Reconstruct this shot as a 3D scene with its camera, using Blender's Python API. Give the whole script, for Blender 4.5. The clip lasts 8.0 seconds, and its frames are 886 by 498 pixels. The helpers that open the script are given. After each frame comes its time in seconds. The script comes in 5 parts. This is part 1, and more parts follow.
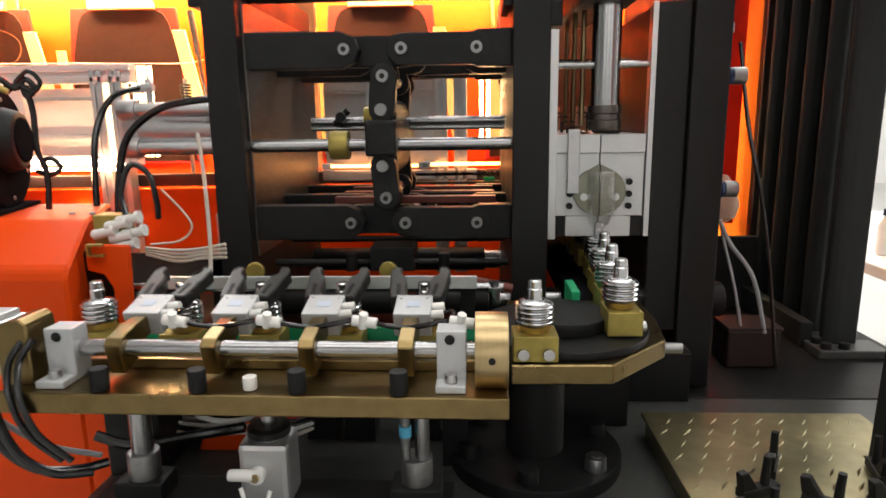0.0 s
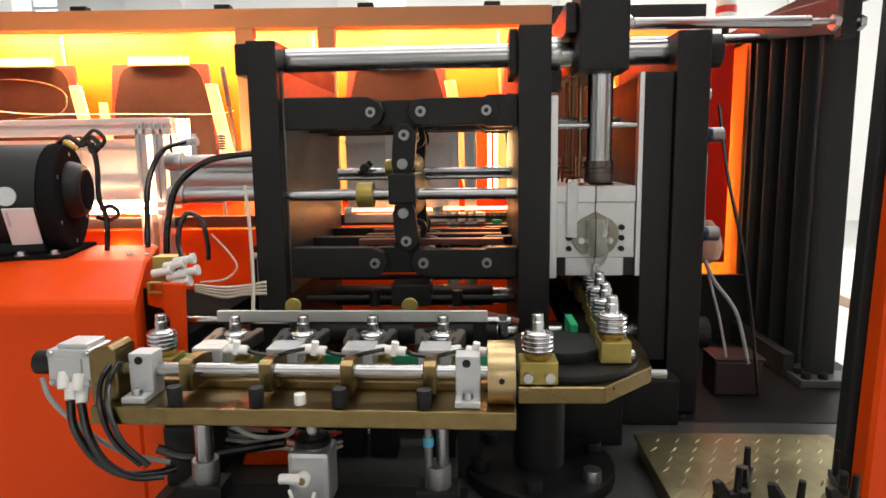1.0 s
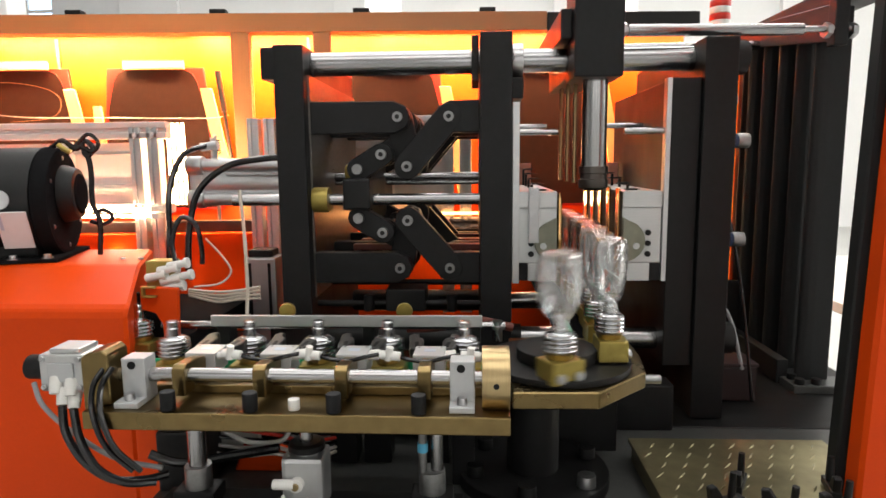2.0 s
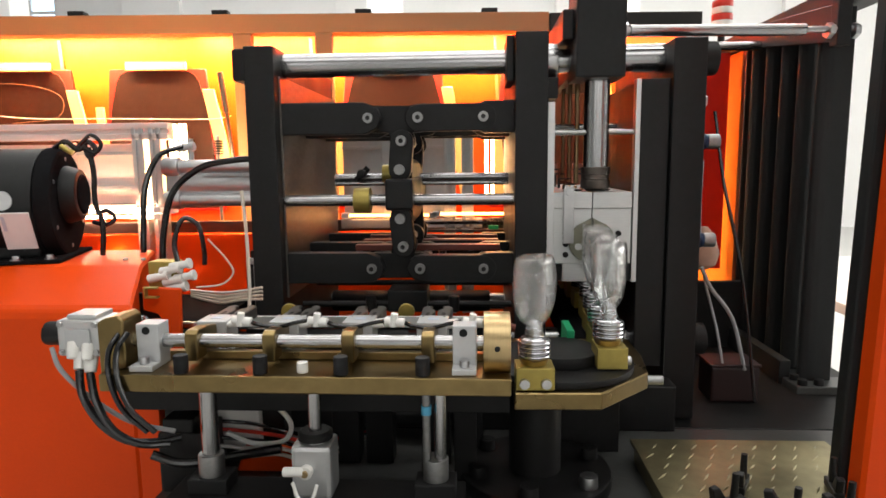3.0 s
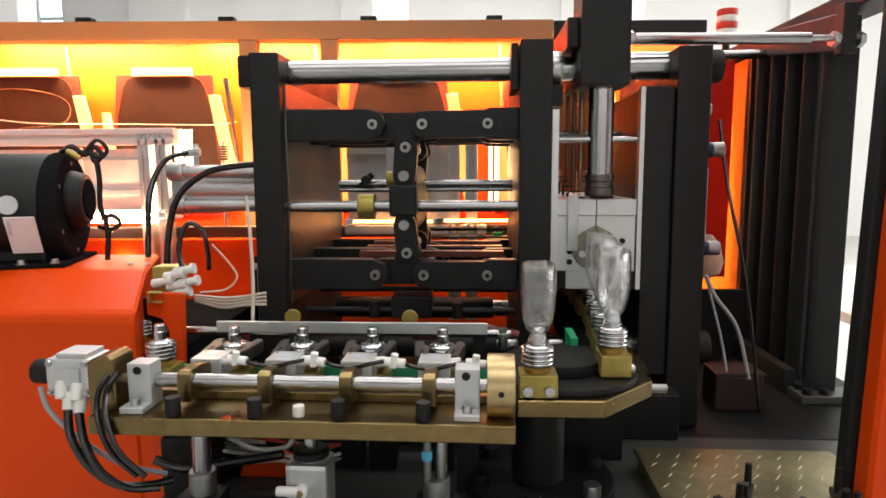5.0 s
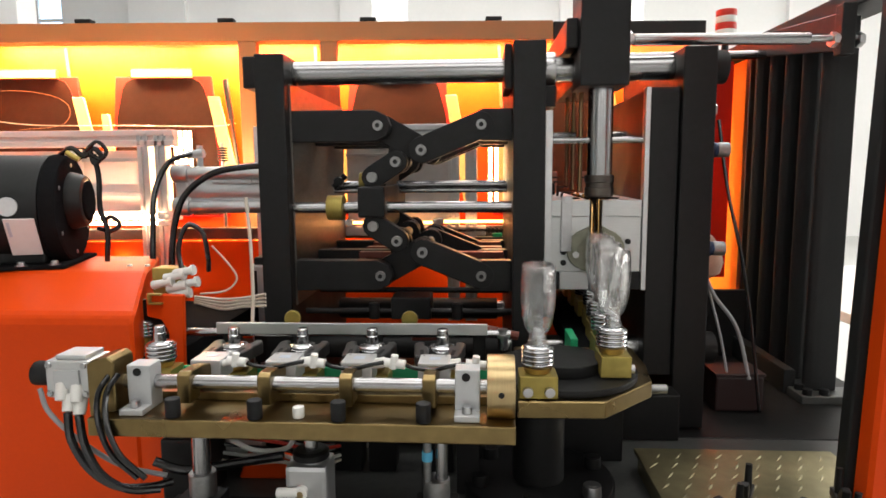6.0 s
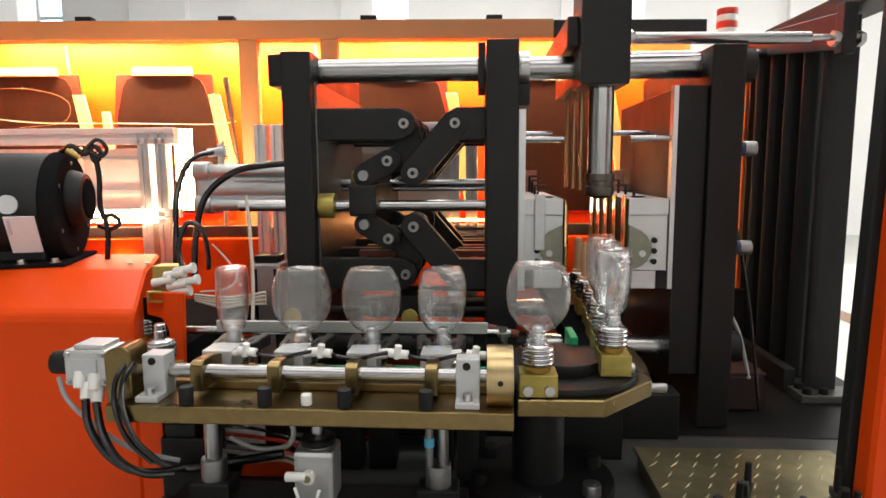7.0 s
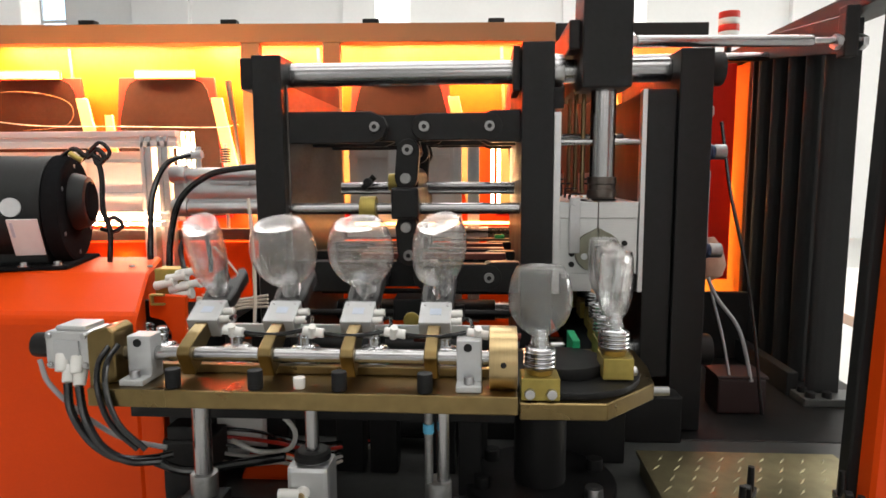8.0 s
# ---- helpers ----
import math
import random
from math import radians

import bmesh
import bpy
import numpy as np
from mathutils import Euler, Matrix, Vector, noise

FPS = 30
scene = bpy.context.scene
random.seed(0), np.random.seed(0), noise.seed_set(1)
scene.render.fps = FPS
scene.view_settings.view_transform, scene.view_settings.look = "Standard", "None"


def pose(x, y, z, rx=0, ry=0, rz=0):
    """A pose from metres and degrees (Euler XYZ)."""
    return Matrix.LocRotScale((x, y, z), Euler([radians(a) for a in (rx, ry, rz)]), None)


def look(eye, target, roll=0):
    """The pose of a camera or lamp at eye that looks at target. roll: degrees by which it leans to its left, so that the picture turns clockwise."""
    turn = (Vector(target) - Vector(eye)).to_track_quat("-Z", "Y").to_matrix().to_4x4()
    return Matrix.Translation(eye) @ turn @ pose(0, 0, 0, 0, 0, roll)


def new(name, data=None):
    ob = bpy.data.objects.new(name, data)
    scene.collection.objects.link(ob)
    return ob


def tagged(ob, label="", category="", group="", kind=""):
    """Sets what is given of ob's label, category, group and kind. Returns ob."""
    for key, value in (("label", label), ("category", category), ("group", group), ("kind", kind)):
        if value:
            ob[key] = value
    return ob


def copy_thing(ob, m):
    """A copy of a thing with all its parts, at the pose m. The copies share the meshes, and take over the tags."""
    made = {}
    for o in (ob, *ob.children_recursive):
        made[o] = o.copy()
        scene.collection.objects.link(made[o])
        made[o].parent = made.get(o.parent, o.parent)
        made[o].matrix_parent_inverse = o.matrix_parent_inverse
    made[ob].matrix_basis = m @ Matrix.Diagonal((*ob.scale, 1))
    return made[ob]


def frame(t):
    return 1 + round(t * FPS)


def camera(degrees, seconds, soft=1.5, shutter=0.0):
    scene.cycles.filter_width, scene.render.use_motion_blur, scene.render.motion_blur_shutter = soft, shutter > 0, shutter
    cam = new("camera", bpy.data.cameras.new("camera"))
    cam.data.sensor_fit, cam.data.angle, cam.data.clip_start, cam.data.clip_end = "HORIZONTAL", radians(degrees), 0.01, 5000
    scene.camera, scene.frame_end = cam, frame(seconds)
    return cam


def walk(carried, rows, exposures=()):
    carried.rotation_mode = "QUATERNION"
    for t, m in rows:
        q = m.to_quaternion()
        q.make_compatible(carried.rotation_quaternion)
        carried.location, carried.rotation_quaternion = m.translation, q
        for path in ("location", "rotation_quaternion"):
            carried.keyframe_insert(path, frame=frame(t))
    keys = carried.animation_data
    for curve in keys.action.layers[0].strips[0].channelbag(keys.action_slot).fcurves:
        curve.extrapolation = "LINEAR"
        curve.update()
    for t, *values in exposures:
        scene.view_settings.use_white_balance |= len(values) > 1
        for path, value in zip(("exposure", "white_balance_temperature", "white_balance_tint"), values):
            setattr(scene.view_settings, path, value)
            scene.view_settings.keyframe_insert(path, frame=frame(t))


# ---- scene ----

# ---- camera and its way ----
cam = camera(70.0, 8.0, soft=1.6, shutter=0.3)
EYE = (0.0, 0.0, 1.25)
PATH = [  # seconds, x, y, z, pitch, roll, yaw
    (0.0, 0.009, 0.152, 1.214, -11.45, 0.80, 2.62),
    (0.5, 0.003, 0.026, 1.244, -9.635, 1.10, 2.92),
    (1.0, *EYE, -8.25, 0.79, 3.19),
    (1.5, *EYE, -7.87, 0.55, 2.70),
    (3.0, *EYE, -7.74, 0.61, 2.92),
    (3.5, *EYE, -7.63, 0.48, 2.92),
    (4.0, *EYE, -7.43, 0.45, 3.09),
    (4.5, *EYE, -7.26, 0.30, 3.28),
    (6.0, *EYE, -7.06, 0.43, 3.26),
    (6.5, *EYE, -7.21, 0.48, 3.14),
    (7.0, *EYE, -7.20, 0.33, 3.29),
    (7.5, *EYE, -7.02, 0.29, 3.37),
    (8.0, *EYE, -6.93, 0.32, 3.47),
]
walk(cam, [(t, pose(x, y, z, 90 + p, r, w)) for t, x, y, z, p, r, w in PATH], exposures=[(0.0, 0.14), (0.5, 0.35), (1.0, 0.26), (1.5, 0.18), (8.0, 0.18)])

# ---- light ----
world = bpy.data.worlds.new("sky")
scene.world = world
world.use_nodes = True
sky = world.node_tree.nodes.new("ShaderNodeTexSky")
sky.sky_type, sky.sun_disc, sky.sun_elevation, sky.sun_rotation = "NISHITA", False, radians(50), radians(200)
world.node_tree.links.new(sky.outputs[0], world.node_tree.nodes["Background"].inputs[0])
world.node_tree.nodes["Background"].inputs[1].default_value = 0.9


def area_lamp(name, at, aim, sx, sy, power, colour):
    data = bpy.data.lights.new(name, "AREA")
    data.shape, data.size, data.size_y, data.energy, data.color = "RECTANGLE", sx, sy, power, colour
    ob = new(name, data)
    ob.matrix_world = look(at, aim)
    return ob


def glow_lamp(name, at, power, colour, radius=0.03):
    data = bpy.data.lights.new(name, "POINT")
    data.energy, data.color, data.shadow_soft_size = power, colour, radius
    ob = new(name, data)
    ob.location = at
    return ob


# added area lamps stand in for daylight from assumed, unseen roof lights and windows
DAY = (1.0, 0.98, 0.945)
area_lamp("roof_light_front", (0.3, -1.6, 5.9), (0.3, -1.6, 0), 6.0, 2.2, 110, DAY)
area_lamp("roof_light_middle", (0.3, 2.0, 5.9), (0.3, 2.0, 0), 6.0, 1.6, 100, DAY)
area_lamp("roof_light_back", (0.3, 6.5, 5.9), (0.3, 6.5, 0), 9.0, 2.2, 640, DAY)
area_lamp("east_fill_light", (13.85, 4.0, 3.2), (0, 4.0, 2.0), 8.0, 2.8, 520, DAY)
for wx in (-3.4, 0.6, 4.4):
    area_lamp("south_fill_light", (wx, -7.8, 3.2), (wx * 0.3, 0, 1.6), 1.5, 2.6, 30, DAY)
# hidden lamps added for oven glow: strips under its roof, points near the modules
HOT = (1.0, 0.66, 0.33)
for lx in (-1.55, -0.72, 0.02, 0.60):
    area_lamp("oven_fill_strip", (lx, 2.48 + (lx + 0.6) * 0.061, 1.764), (lx, 2.56 + (lx + 0.6) * 0.061, 1.0), 0.80, 0.03, 50 if lx < -0.5 else 34 if lx < 0.5 else 16, HOT)
for lx, ly, lz, lp in ((-1.55, 2.12, 1.25, 12), (-1.05, 2.12, 1.25, 14), (-0.63, 2.10, 1.2, 3), (-0.04, 2.10, 1.2, 0.25), (-1.2, 2.05, 0.95, 0.8), (-0.1, 2.03, 0.97, 0.35), (0.25, 2.12, 1.13, 1.3)):
    glow_lamp("oven_fill_glow", (lx, ly, lz), lp, HOT, 0.02)


# ---- materials ----
def material(name, colour, rough=0.5, metal=0.0, grain=0.06, scale=60, stain=0.12, stain_scale=6, bump=0.05, rough_var=0.12, stretch=(1, 1, 1), coat=0.0, spec=0.5):
    m = bpy.data.materials.new(name)
    m.use_nodes = True
    nt = m.node_tree
    p = nt.nodes["Principled BSDF"]
    co = nt.nodes.new("ShaderNodeTexCoord")
    mp = nt.nodes.new("ShaderNodeMapping")
    mp.inputs["Scale"].default_value = stretch
    nt.links.new(co.outputs["Object"], mp.inputs[0])
    n1 = nt.nodes.new("ShaderNodeTexNoise")
    n1.inputs["Scale"].default_value, n1.inputs["Detail"].default_value = scale, 6
    n2 = nt.nodes.new("ShaderNodeTexNoise")
    n2.inputs["Scale"].default_value, n2.inputs["Detail"].default_value = stain_scale, 4
    nt.links.new(mp.outputs[0], n1.inputs[0])
    nt.links.new(co.outputs["Object"], n2.inputs[0])
    a = nt.nodes.new("ShaderNodeMath")
    a.operation = "MULTIPLY_ADD"
    nt.links.new(n1.outputs[0], a.inputs[0])
    a.inputs[1].default_value, a.inputs[2].default_value = 2 * grain, 1 - grain
    b = nt.nodes.new("ShaderNodeMath")
    b.operation = "MULTIPLY_ADD"
    nt.links.new(n2.outputs[0], b.inputs[0])
    b.inputs[1].default_value, b.inputs[2].default_value = 2 * stain, 1 - stain
    c = nt.nodes.new("ShaderNodeMath")
    c.operation = "MULTIPLY"
    nt.links.new(a.outputs[0], c.inputs[0])
    nt.links.new(b.outputs[0], c.inputs[1])
    v = nt.nodes.new("ShaderNodeVectorMath")
    v.operation = "SCALE"
    v.inputs[0].default_value = colour
    nt.links.new(c.outputs[0], v.inputs["Scale"])
    nt.links.new(v.outputs[0], p.inputs["Base Color"])
    r = nt.nodes.new("ShaderNodeMath")
    r.operation = "MULTIPLY_ADD"
    r.use_clamp = True
    nt.links.new(n2.outputs[0], r.inputs[0])
    r.inputs[1].default_value, r.inputs[2].default_value = 2 * rough_var, rough - rough_var
    nt.links.new(r.outputs[0], p.inputs["Roughness"])
    p.inputs["Metallic"].default_value = metal
    p.inputs["Coat Weight"].default_value = coat
    p.inputs["Specular IOR Level"].default_value = spec
    if bump:
        bn = nt.nodes.new("ShaderNodeBump")
        bn.inputs["Strength"].default_value, bn.inputs["Distance"].default_value = bump, 0.002
        nt.links.new(n1.outputs[0], bn.inputs["Height"])
        nt.links.new(bn.outputs[0], p.inputs["Normal"])
    return m


def glowing(name, colour, strength):
    m = bpy.data.materials.new(name)
    m.use_nodes = True
    p = m.node_tree.nodes["Principled BSDF"]
    p.inputs["Base Color"].default_value = (*colour, 1)
    p.inputs["Emission Color"].default_value = (*colour, 1)
    p.inputs["Emission Strength"].default_value = strength
    return m


def clear(name, colour, ior, rough):
    m = bpy.data.materials.new(name)
    m.use_nodes = True
    p = m.node_tree.nodes["Principled BSDF"]
    p.inputs["Base Color"].default_value = (*colour, 1)
    p.inputs["Transmission Weight"].default_value = 1
    p.inputs["IOR"].default_value = ior
    p.inputs["Roughness"].default_value = rough
    return m


ORANGE = material("orange paint", (0.72, 0.062, 0.003), 0.42, 0, 0.05, 220, 0.12, 3, 0.05, 0.06, spec=0.16)
# browner than ORANGE: shade on beam and uprights painted in; also seams, cable
TAN = material("tan-orange paint with painted shade", (0.31, 0.135, 0.05), 0.45, 0, 0.06, 120, 0.15, 3, 0.04, 0.06)
BLACK = material("black oxide steel", (0.0088, 0.0088, 0.0092), 0.46, 0.0, 0.35, 90, 0.5, 9, 0.08, 0.16, spec=0.26)
BLACK_PAINT = material("black paint", (0.013, 0.014, 0.0145), 0.55, 0, 0.2, 120, 0.35, 5, 0.05, 0.1, spec=0.26)
DULL_BLACK = material("dull black enamel", (0.012, 0.012, 0.013), 0.6, 0.0, 0.2, 90, 0.35, 9, 0.04, 0.1, spec=0.0)
RUBBER = material("black rubber", (0.010, 0.010, 0.011), 0.6, 0, 0.2, 150, 0.2, 20, 0.05, spec=0.25)
HOSE = material("black hose", (0.010, 0.010, 0.011), 0.2, 0, 0.1, 150, 0.2, 20, 0)
CHROME = material("ground steel shaft", (0.38, 0.38, 0.385), 0.24, 1, 0.06, 40, 0.12, 8, 0.01, 0.06, (1, 20, 20))
STEEL = material("steel", (0.5, 0.5, 0.51), 0.3, 1, 0.1, 120, 0.2, 12, 0.03, 0.1)
ZINC = material("bright zinc plating", (0.62, 0.63, 0.65), 0.2, 1.0, 0.06, 120, 0.12, 40, 0.02, 0.08)
DARK_STEEL = material("dark brushed steel", (0.12, 0.105, 0.095), 0.36, 1, 0.2, 30, 0.35, 5, 0.04, 0.1, (1, 3, 14))
SMEARED = material("smeared bare steel", (0.17, 0.16, 0.15), 0.4, 1.0, 0.3, 20, 0.5, 4, 0.06, 0.14, (1, 2, 6))
# red-brown: the oven's red glow on the guide rails painted in; also a hose
RED_BROWN = material("red-brown for glow-lit rails and hose", (0.13, 0.028, 0.018), 0.45, 0, 0.2, 60, 0.35, 8, 0.05)
WRAP = material("crumpled pinkish tape", (0.42, 0.24, 0.17), 0.55, 0, 0.15, 60, 0.3, 20, 0.2)
# paler, pinker than ALUMINIUM: oven glow on the left module put into colour
LIT_SHEET = material("heat shield sheet with painted glow", (0.80, 0.70, 0.66), 0.4, 0.15, 0.04, 60, 0.1, 6, 0.02)
ALUMINIUM = material("aluminium", (0.58, 0.585, 0.59), 0.4, 0.85, 0.08, 60, 0.12, 8, 0.03, 0.1)
SATIN = material("anodised white aluminium", (0.52, 0.53, 0.54), 0.45, 0.35, 0.05, 150, 0.08, 14, 0.03, 0.08)
MOULD = material("milled mould steel", (0.56, 0.57, 0.57), 0.42, 0.6, 0.1, 40, 0.15, 10, 0.05, 0.08, (1, 1, 12))
BRONZE = material("yellow zinc plated steel", (0.215, 0.155, 0.068), 0.3, 1.0, 0.22, 50, 0.3, 7, 0.05, 0.1, (1, 12, 1))
OLIVE = material("yellow chromate block", (0.36, 0.28, 0.07), 0.38, 0.6, 0.2, 70, 0.35, 14, 0.05, 0.1)
BRASS = material("turned brass", (0.45, 0.34, 0.18), 0.34, 1, 0.12, 30, 0.15, 9, 0.03, 0.06, (20, 1, 1))
WHITE = material("white plastic", (0.78, 0.77, 0.74), 0.42, 0, 0.03, 90, 0.08, 25, 0.02, 0.08)
GREEN = material("green plastic", (0.01, 0.33, 0.14), 0.4, 0, 0.08, 80, 0.2, 12, 0.02)
BLUE = material("blue tape", (0.10, 0.45, 0.70), 0.5, 0, 0.05, 80, 0.1, 12, 0.02)
PIN = material("worn pin steel", (0.28, 0.28, 0.28), 0.4, 1, 0.2, 120, 0.3, 30, 0.05, 0.1)
DARK_BLUE = material("dark blue spring", (0.016, 0.032, 0.085), 0.35, 0.2, 0.05, 80, 0.1, 12, 0.02)
PALE_BLUE = material("faded label", (0.50, 0.56, 0.66), 0.5, 0, 0.05, 200, 0.15, 60, 0)
MAROON = material("dark red enamel", (0.016, 0.005, 0.005), 0.45, 0, 0.1, 80, 0.25, 12, 0.02)
RED = material("red plastic", (0.6, 0.03, 0.015), 0.4, 0, 0.05, 80, 0.1, 12, 0.02)
WIRE = material("pale wire", (0.62, 0.55, 0.47), 0.5, 0, 0.05, 80, 0.1, 12, 0)
GREY_TUBE = material("grey tube", (0.30, 0.30, 0.31), 0.4, 0, 0.05, 80, 0.1, 12, 0)
PAPER = material("label paper", (0.74, 0.75, 0.75), 0.6, 0, 0.03, 80, 0.08, 30, 0)
CONCRETE = material("hall floor", (0.52, 0.52, 0.50), 0.45, 0, 0.06, 30, 0.12, 1.2, 0.03, 0.1)
PLASTER = material("white plaster", (0.80, 0.80, 0.79), 0.7, 0, 0.03, 20, 0.06, 1, 0.03)
REAR_BLACK = material("black rear deck", (0.010, 0.010, 0.010), 0.45, 0.0, 0.3, 60, 0.5, 6, 0.12, 0.16, spec=0.15)
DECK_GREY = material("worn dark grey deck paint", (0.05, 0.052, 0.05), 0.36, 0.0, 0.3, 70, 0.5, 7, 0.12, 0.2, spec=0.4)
GOLD = material("gold metal for cavity glints", (0.85, 0.52, 0.22), 0.2, 1, 0.1, 60, 0.25, 14, 0.03, 0.06)
# pink stands for oven light on an aluminium comb plate
SALMON = material("comb plate with painted oven light", (0.55, 0.22, 0.15), 0.5, 0.2, 0.08, 60, 0.2, 10, 0.03)
CHECKER = material("galvanised checker plate", (0.29, 0.255, 0.145), 0.33, 0.9, 0.3, 45, 0.6, 9, 0.1, 0.14)
RED_PAINT = material("red enamel hatch frame", (0.42, 0.012, 0.006), 0.5, 0, 0.08, 90, 0.2, 6, 0.03, 0.06, spec=0.25)
# paler than the hood: lamp glare on hinge plates and flaps put into colour
CREAM = material("hinge sheet with painted glare", (0.86, 0.55, 0.2), 0.45, 0, 0.06, 90, 0.15, 9, 0.03, 0.06)
# yellower than ORANGE: strong oven light on the side panel is painted in
LIT_ORANGE = material("orange paint with painted oven light", (0.85, 0.26, 0.03), 0.45, 0, 0.06, 90, 0.2, 5, 0.03, 0.06, spec=0.3)
SMOKED = material("smoked dark panel", (0.022, 0.006, 0.003), 0.5, 0, 0.15, 40, 0.4, 5, 0.02, 0.06, spec=0.12)
TUBE_GLOW = glowing("hot lamp tube", (1.0, 0.62, 0.28), 34)
TUBE_STRONG = glowing("white-hot lamp tube", (1.0, 0.64, 0.38), 46)
TUBE_DIM = glowing("amber lamp tube", (1.0, 0.38, 0.11), 9)
PANE = clear("window glass", (0.95, 0.98, 0.98), 1.45, 0.02)
JAW = material("worn black gripper steel", (0.022, 0.021, 0.021), 0.4, 0.0, 0.3, 90, 0.4, 20, 0.06, 0.12, spec=0.5)
PET = bpy.data.materials.new("clear bottle plastic")
PET.use_nodes = True
pet = PET.node_tree
pet.nodes.remove(pet.nodes["Principled BSDF"])
pet_wave = pet.nodes.new("ShaderNodeTexNoise")
pet_wave.inputs["Scale"].default_value, pet_wave.inputs["Detail"].default_value, pet_wave.inputs["Distortion"].default_value = 13, 1.2, 0.9
pet_bump = pet.nodes.new("ShaderNodeBump")
pet_bump.inputs["Strength"].default_value, pet_bump.inputs["Distance"].default_value = 0.5, 0.004
pet.links.new(pet_wave.outputs[0], pet_bump.inputs["Height"])
pet_rim = pet.nodes.new("ShaderNodeLayerWeight")
pet_rim.inputs["Blend"].default_value = 0.5
pet_edge = pet.nodes.new("ShaderNodeMath")
pet_edge.operation, pet_edge.inputs[1].default_value = "POWER", 2.1
pet_share = pet.nodes.new("ShaderNodeMath")
pet_share.operation, pet_share.inputs[1].default_value, pet_share.inputs[2].default_value = "MULTIPLY_ADD", 0.85, 0.05
pet.links.new(pet_rim.outputs["Facing"], pet_edge.inputs[0])
pet.links.new(pet_edge.outputs[0], pet_share.inputs[0])
pet_gloss = pet.nodes.new("ShaderNodeBsdfGlossy")
pet_gloss.inputs["Color"].default_value, pet_gloss.inputs["Roughness"].default_value = (1, 1, 1, 1), 0.07
for socket in (pet_rim.inputs["Normal"], pet_gloss.inputs["Normal"]):
    pet.links.new(pet_bump.outputs[0], socket)
pet_clear = pet.nodes.new("ShaderNodeBsdfTransparent")
pet_clear.inputs["Color"].default_value = (0.97, 0.975, 0.975, 1)
pet_haze = pet.nodes.new("ShaderNodeBsdfTranslucent")
pet_haze.inputs["Color"].default_value = (0.9, 0.9, 0.92, 1)
pet_body, pet_mix = pet.nodes.new("ShaderNodeMixShader"), pet.nodes.new("ShaderNodeMixShader")
pet_body.inputs[0].default_value = 0.022
pet.links.new(pet_clear.outputs[0], pet_body.inputs[1])
pet.links.new(pet_haze.outputs[0], pet_body.inputs[2])
pet.links.new(pet_share.outputs[0], pet_mix.inputs[0])
pet.links.new(pet_body.outputs[0], pet_mix.inputs[1])
pet.links.new(pet_gloss.outputs[0], pet_mix.inputs[2])
pet.links.new(pet_mix.outputs[0], pet.nodes["Material Output"].inputs[0])
INSERT = material("worn mould insert", (0.22, 0.22, 0.17), 0.4, 0.7, 0.25, 50, 0.35, 18, 0.05, 0.1)
# amber base colour stands for oven light on the hot plastic
PREFORM = material("preform with painted oven light", (0.80, 0.46, 0.26), 0.12, 0, 0.05, 80, 0.1, 12, 0, 0.05, coat=0.5)


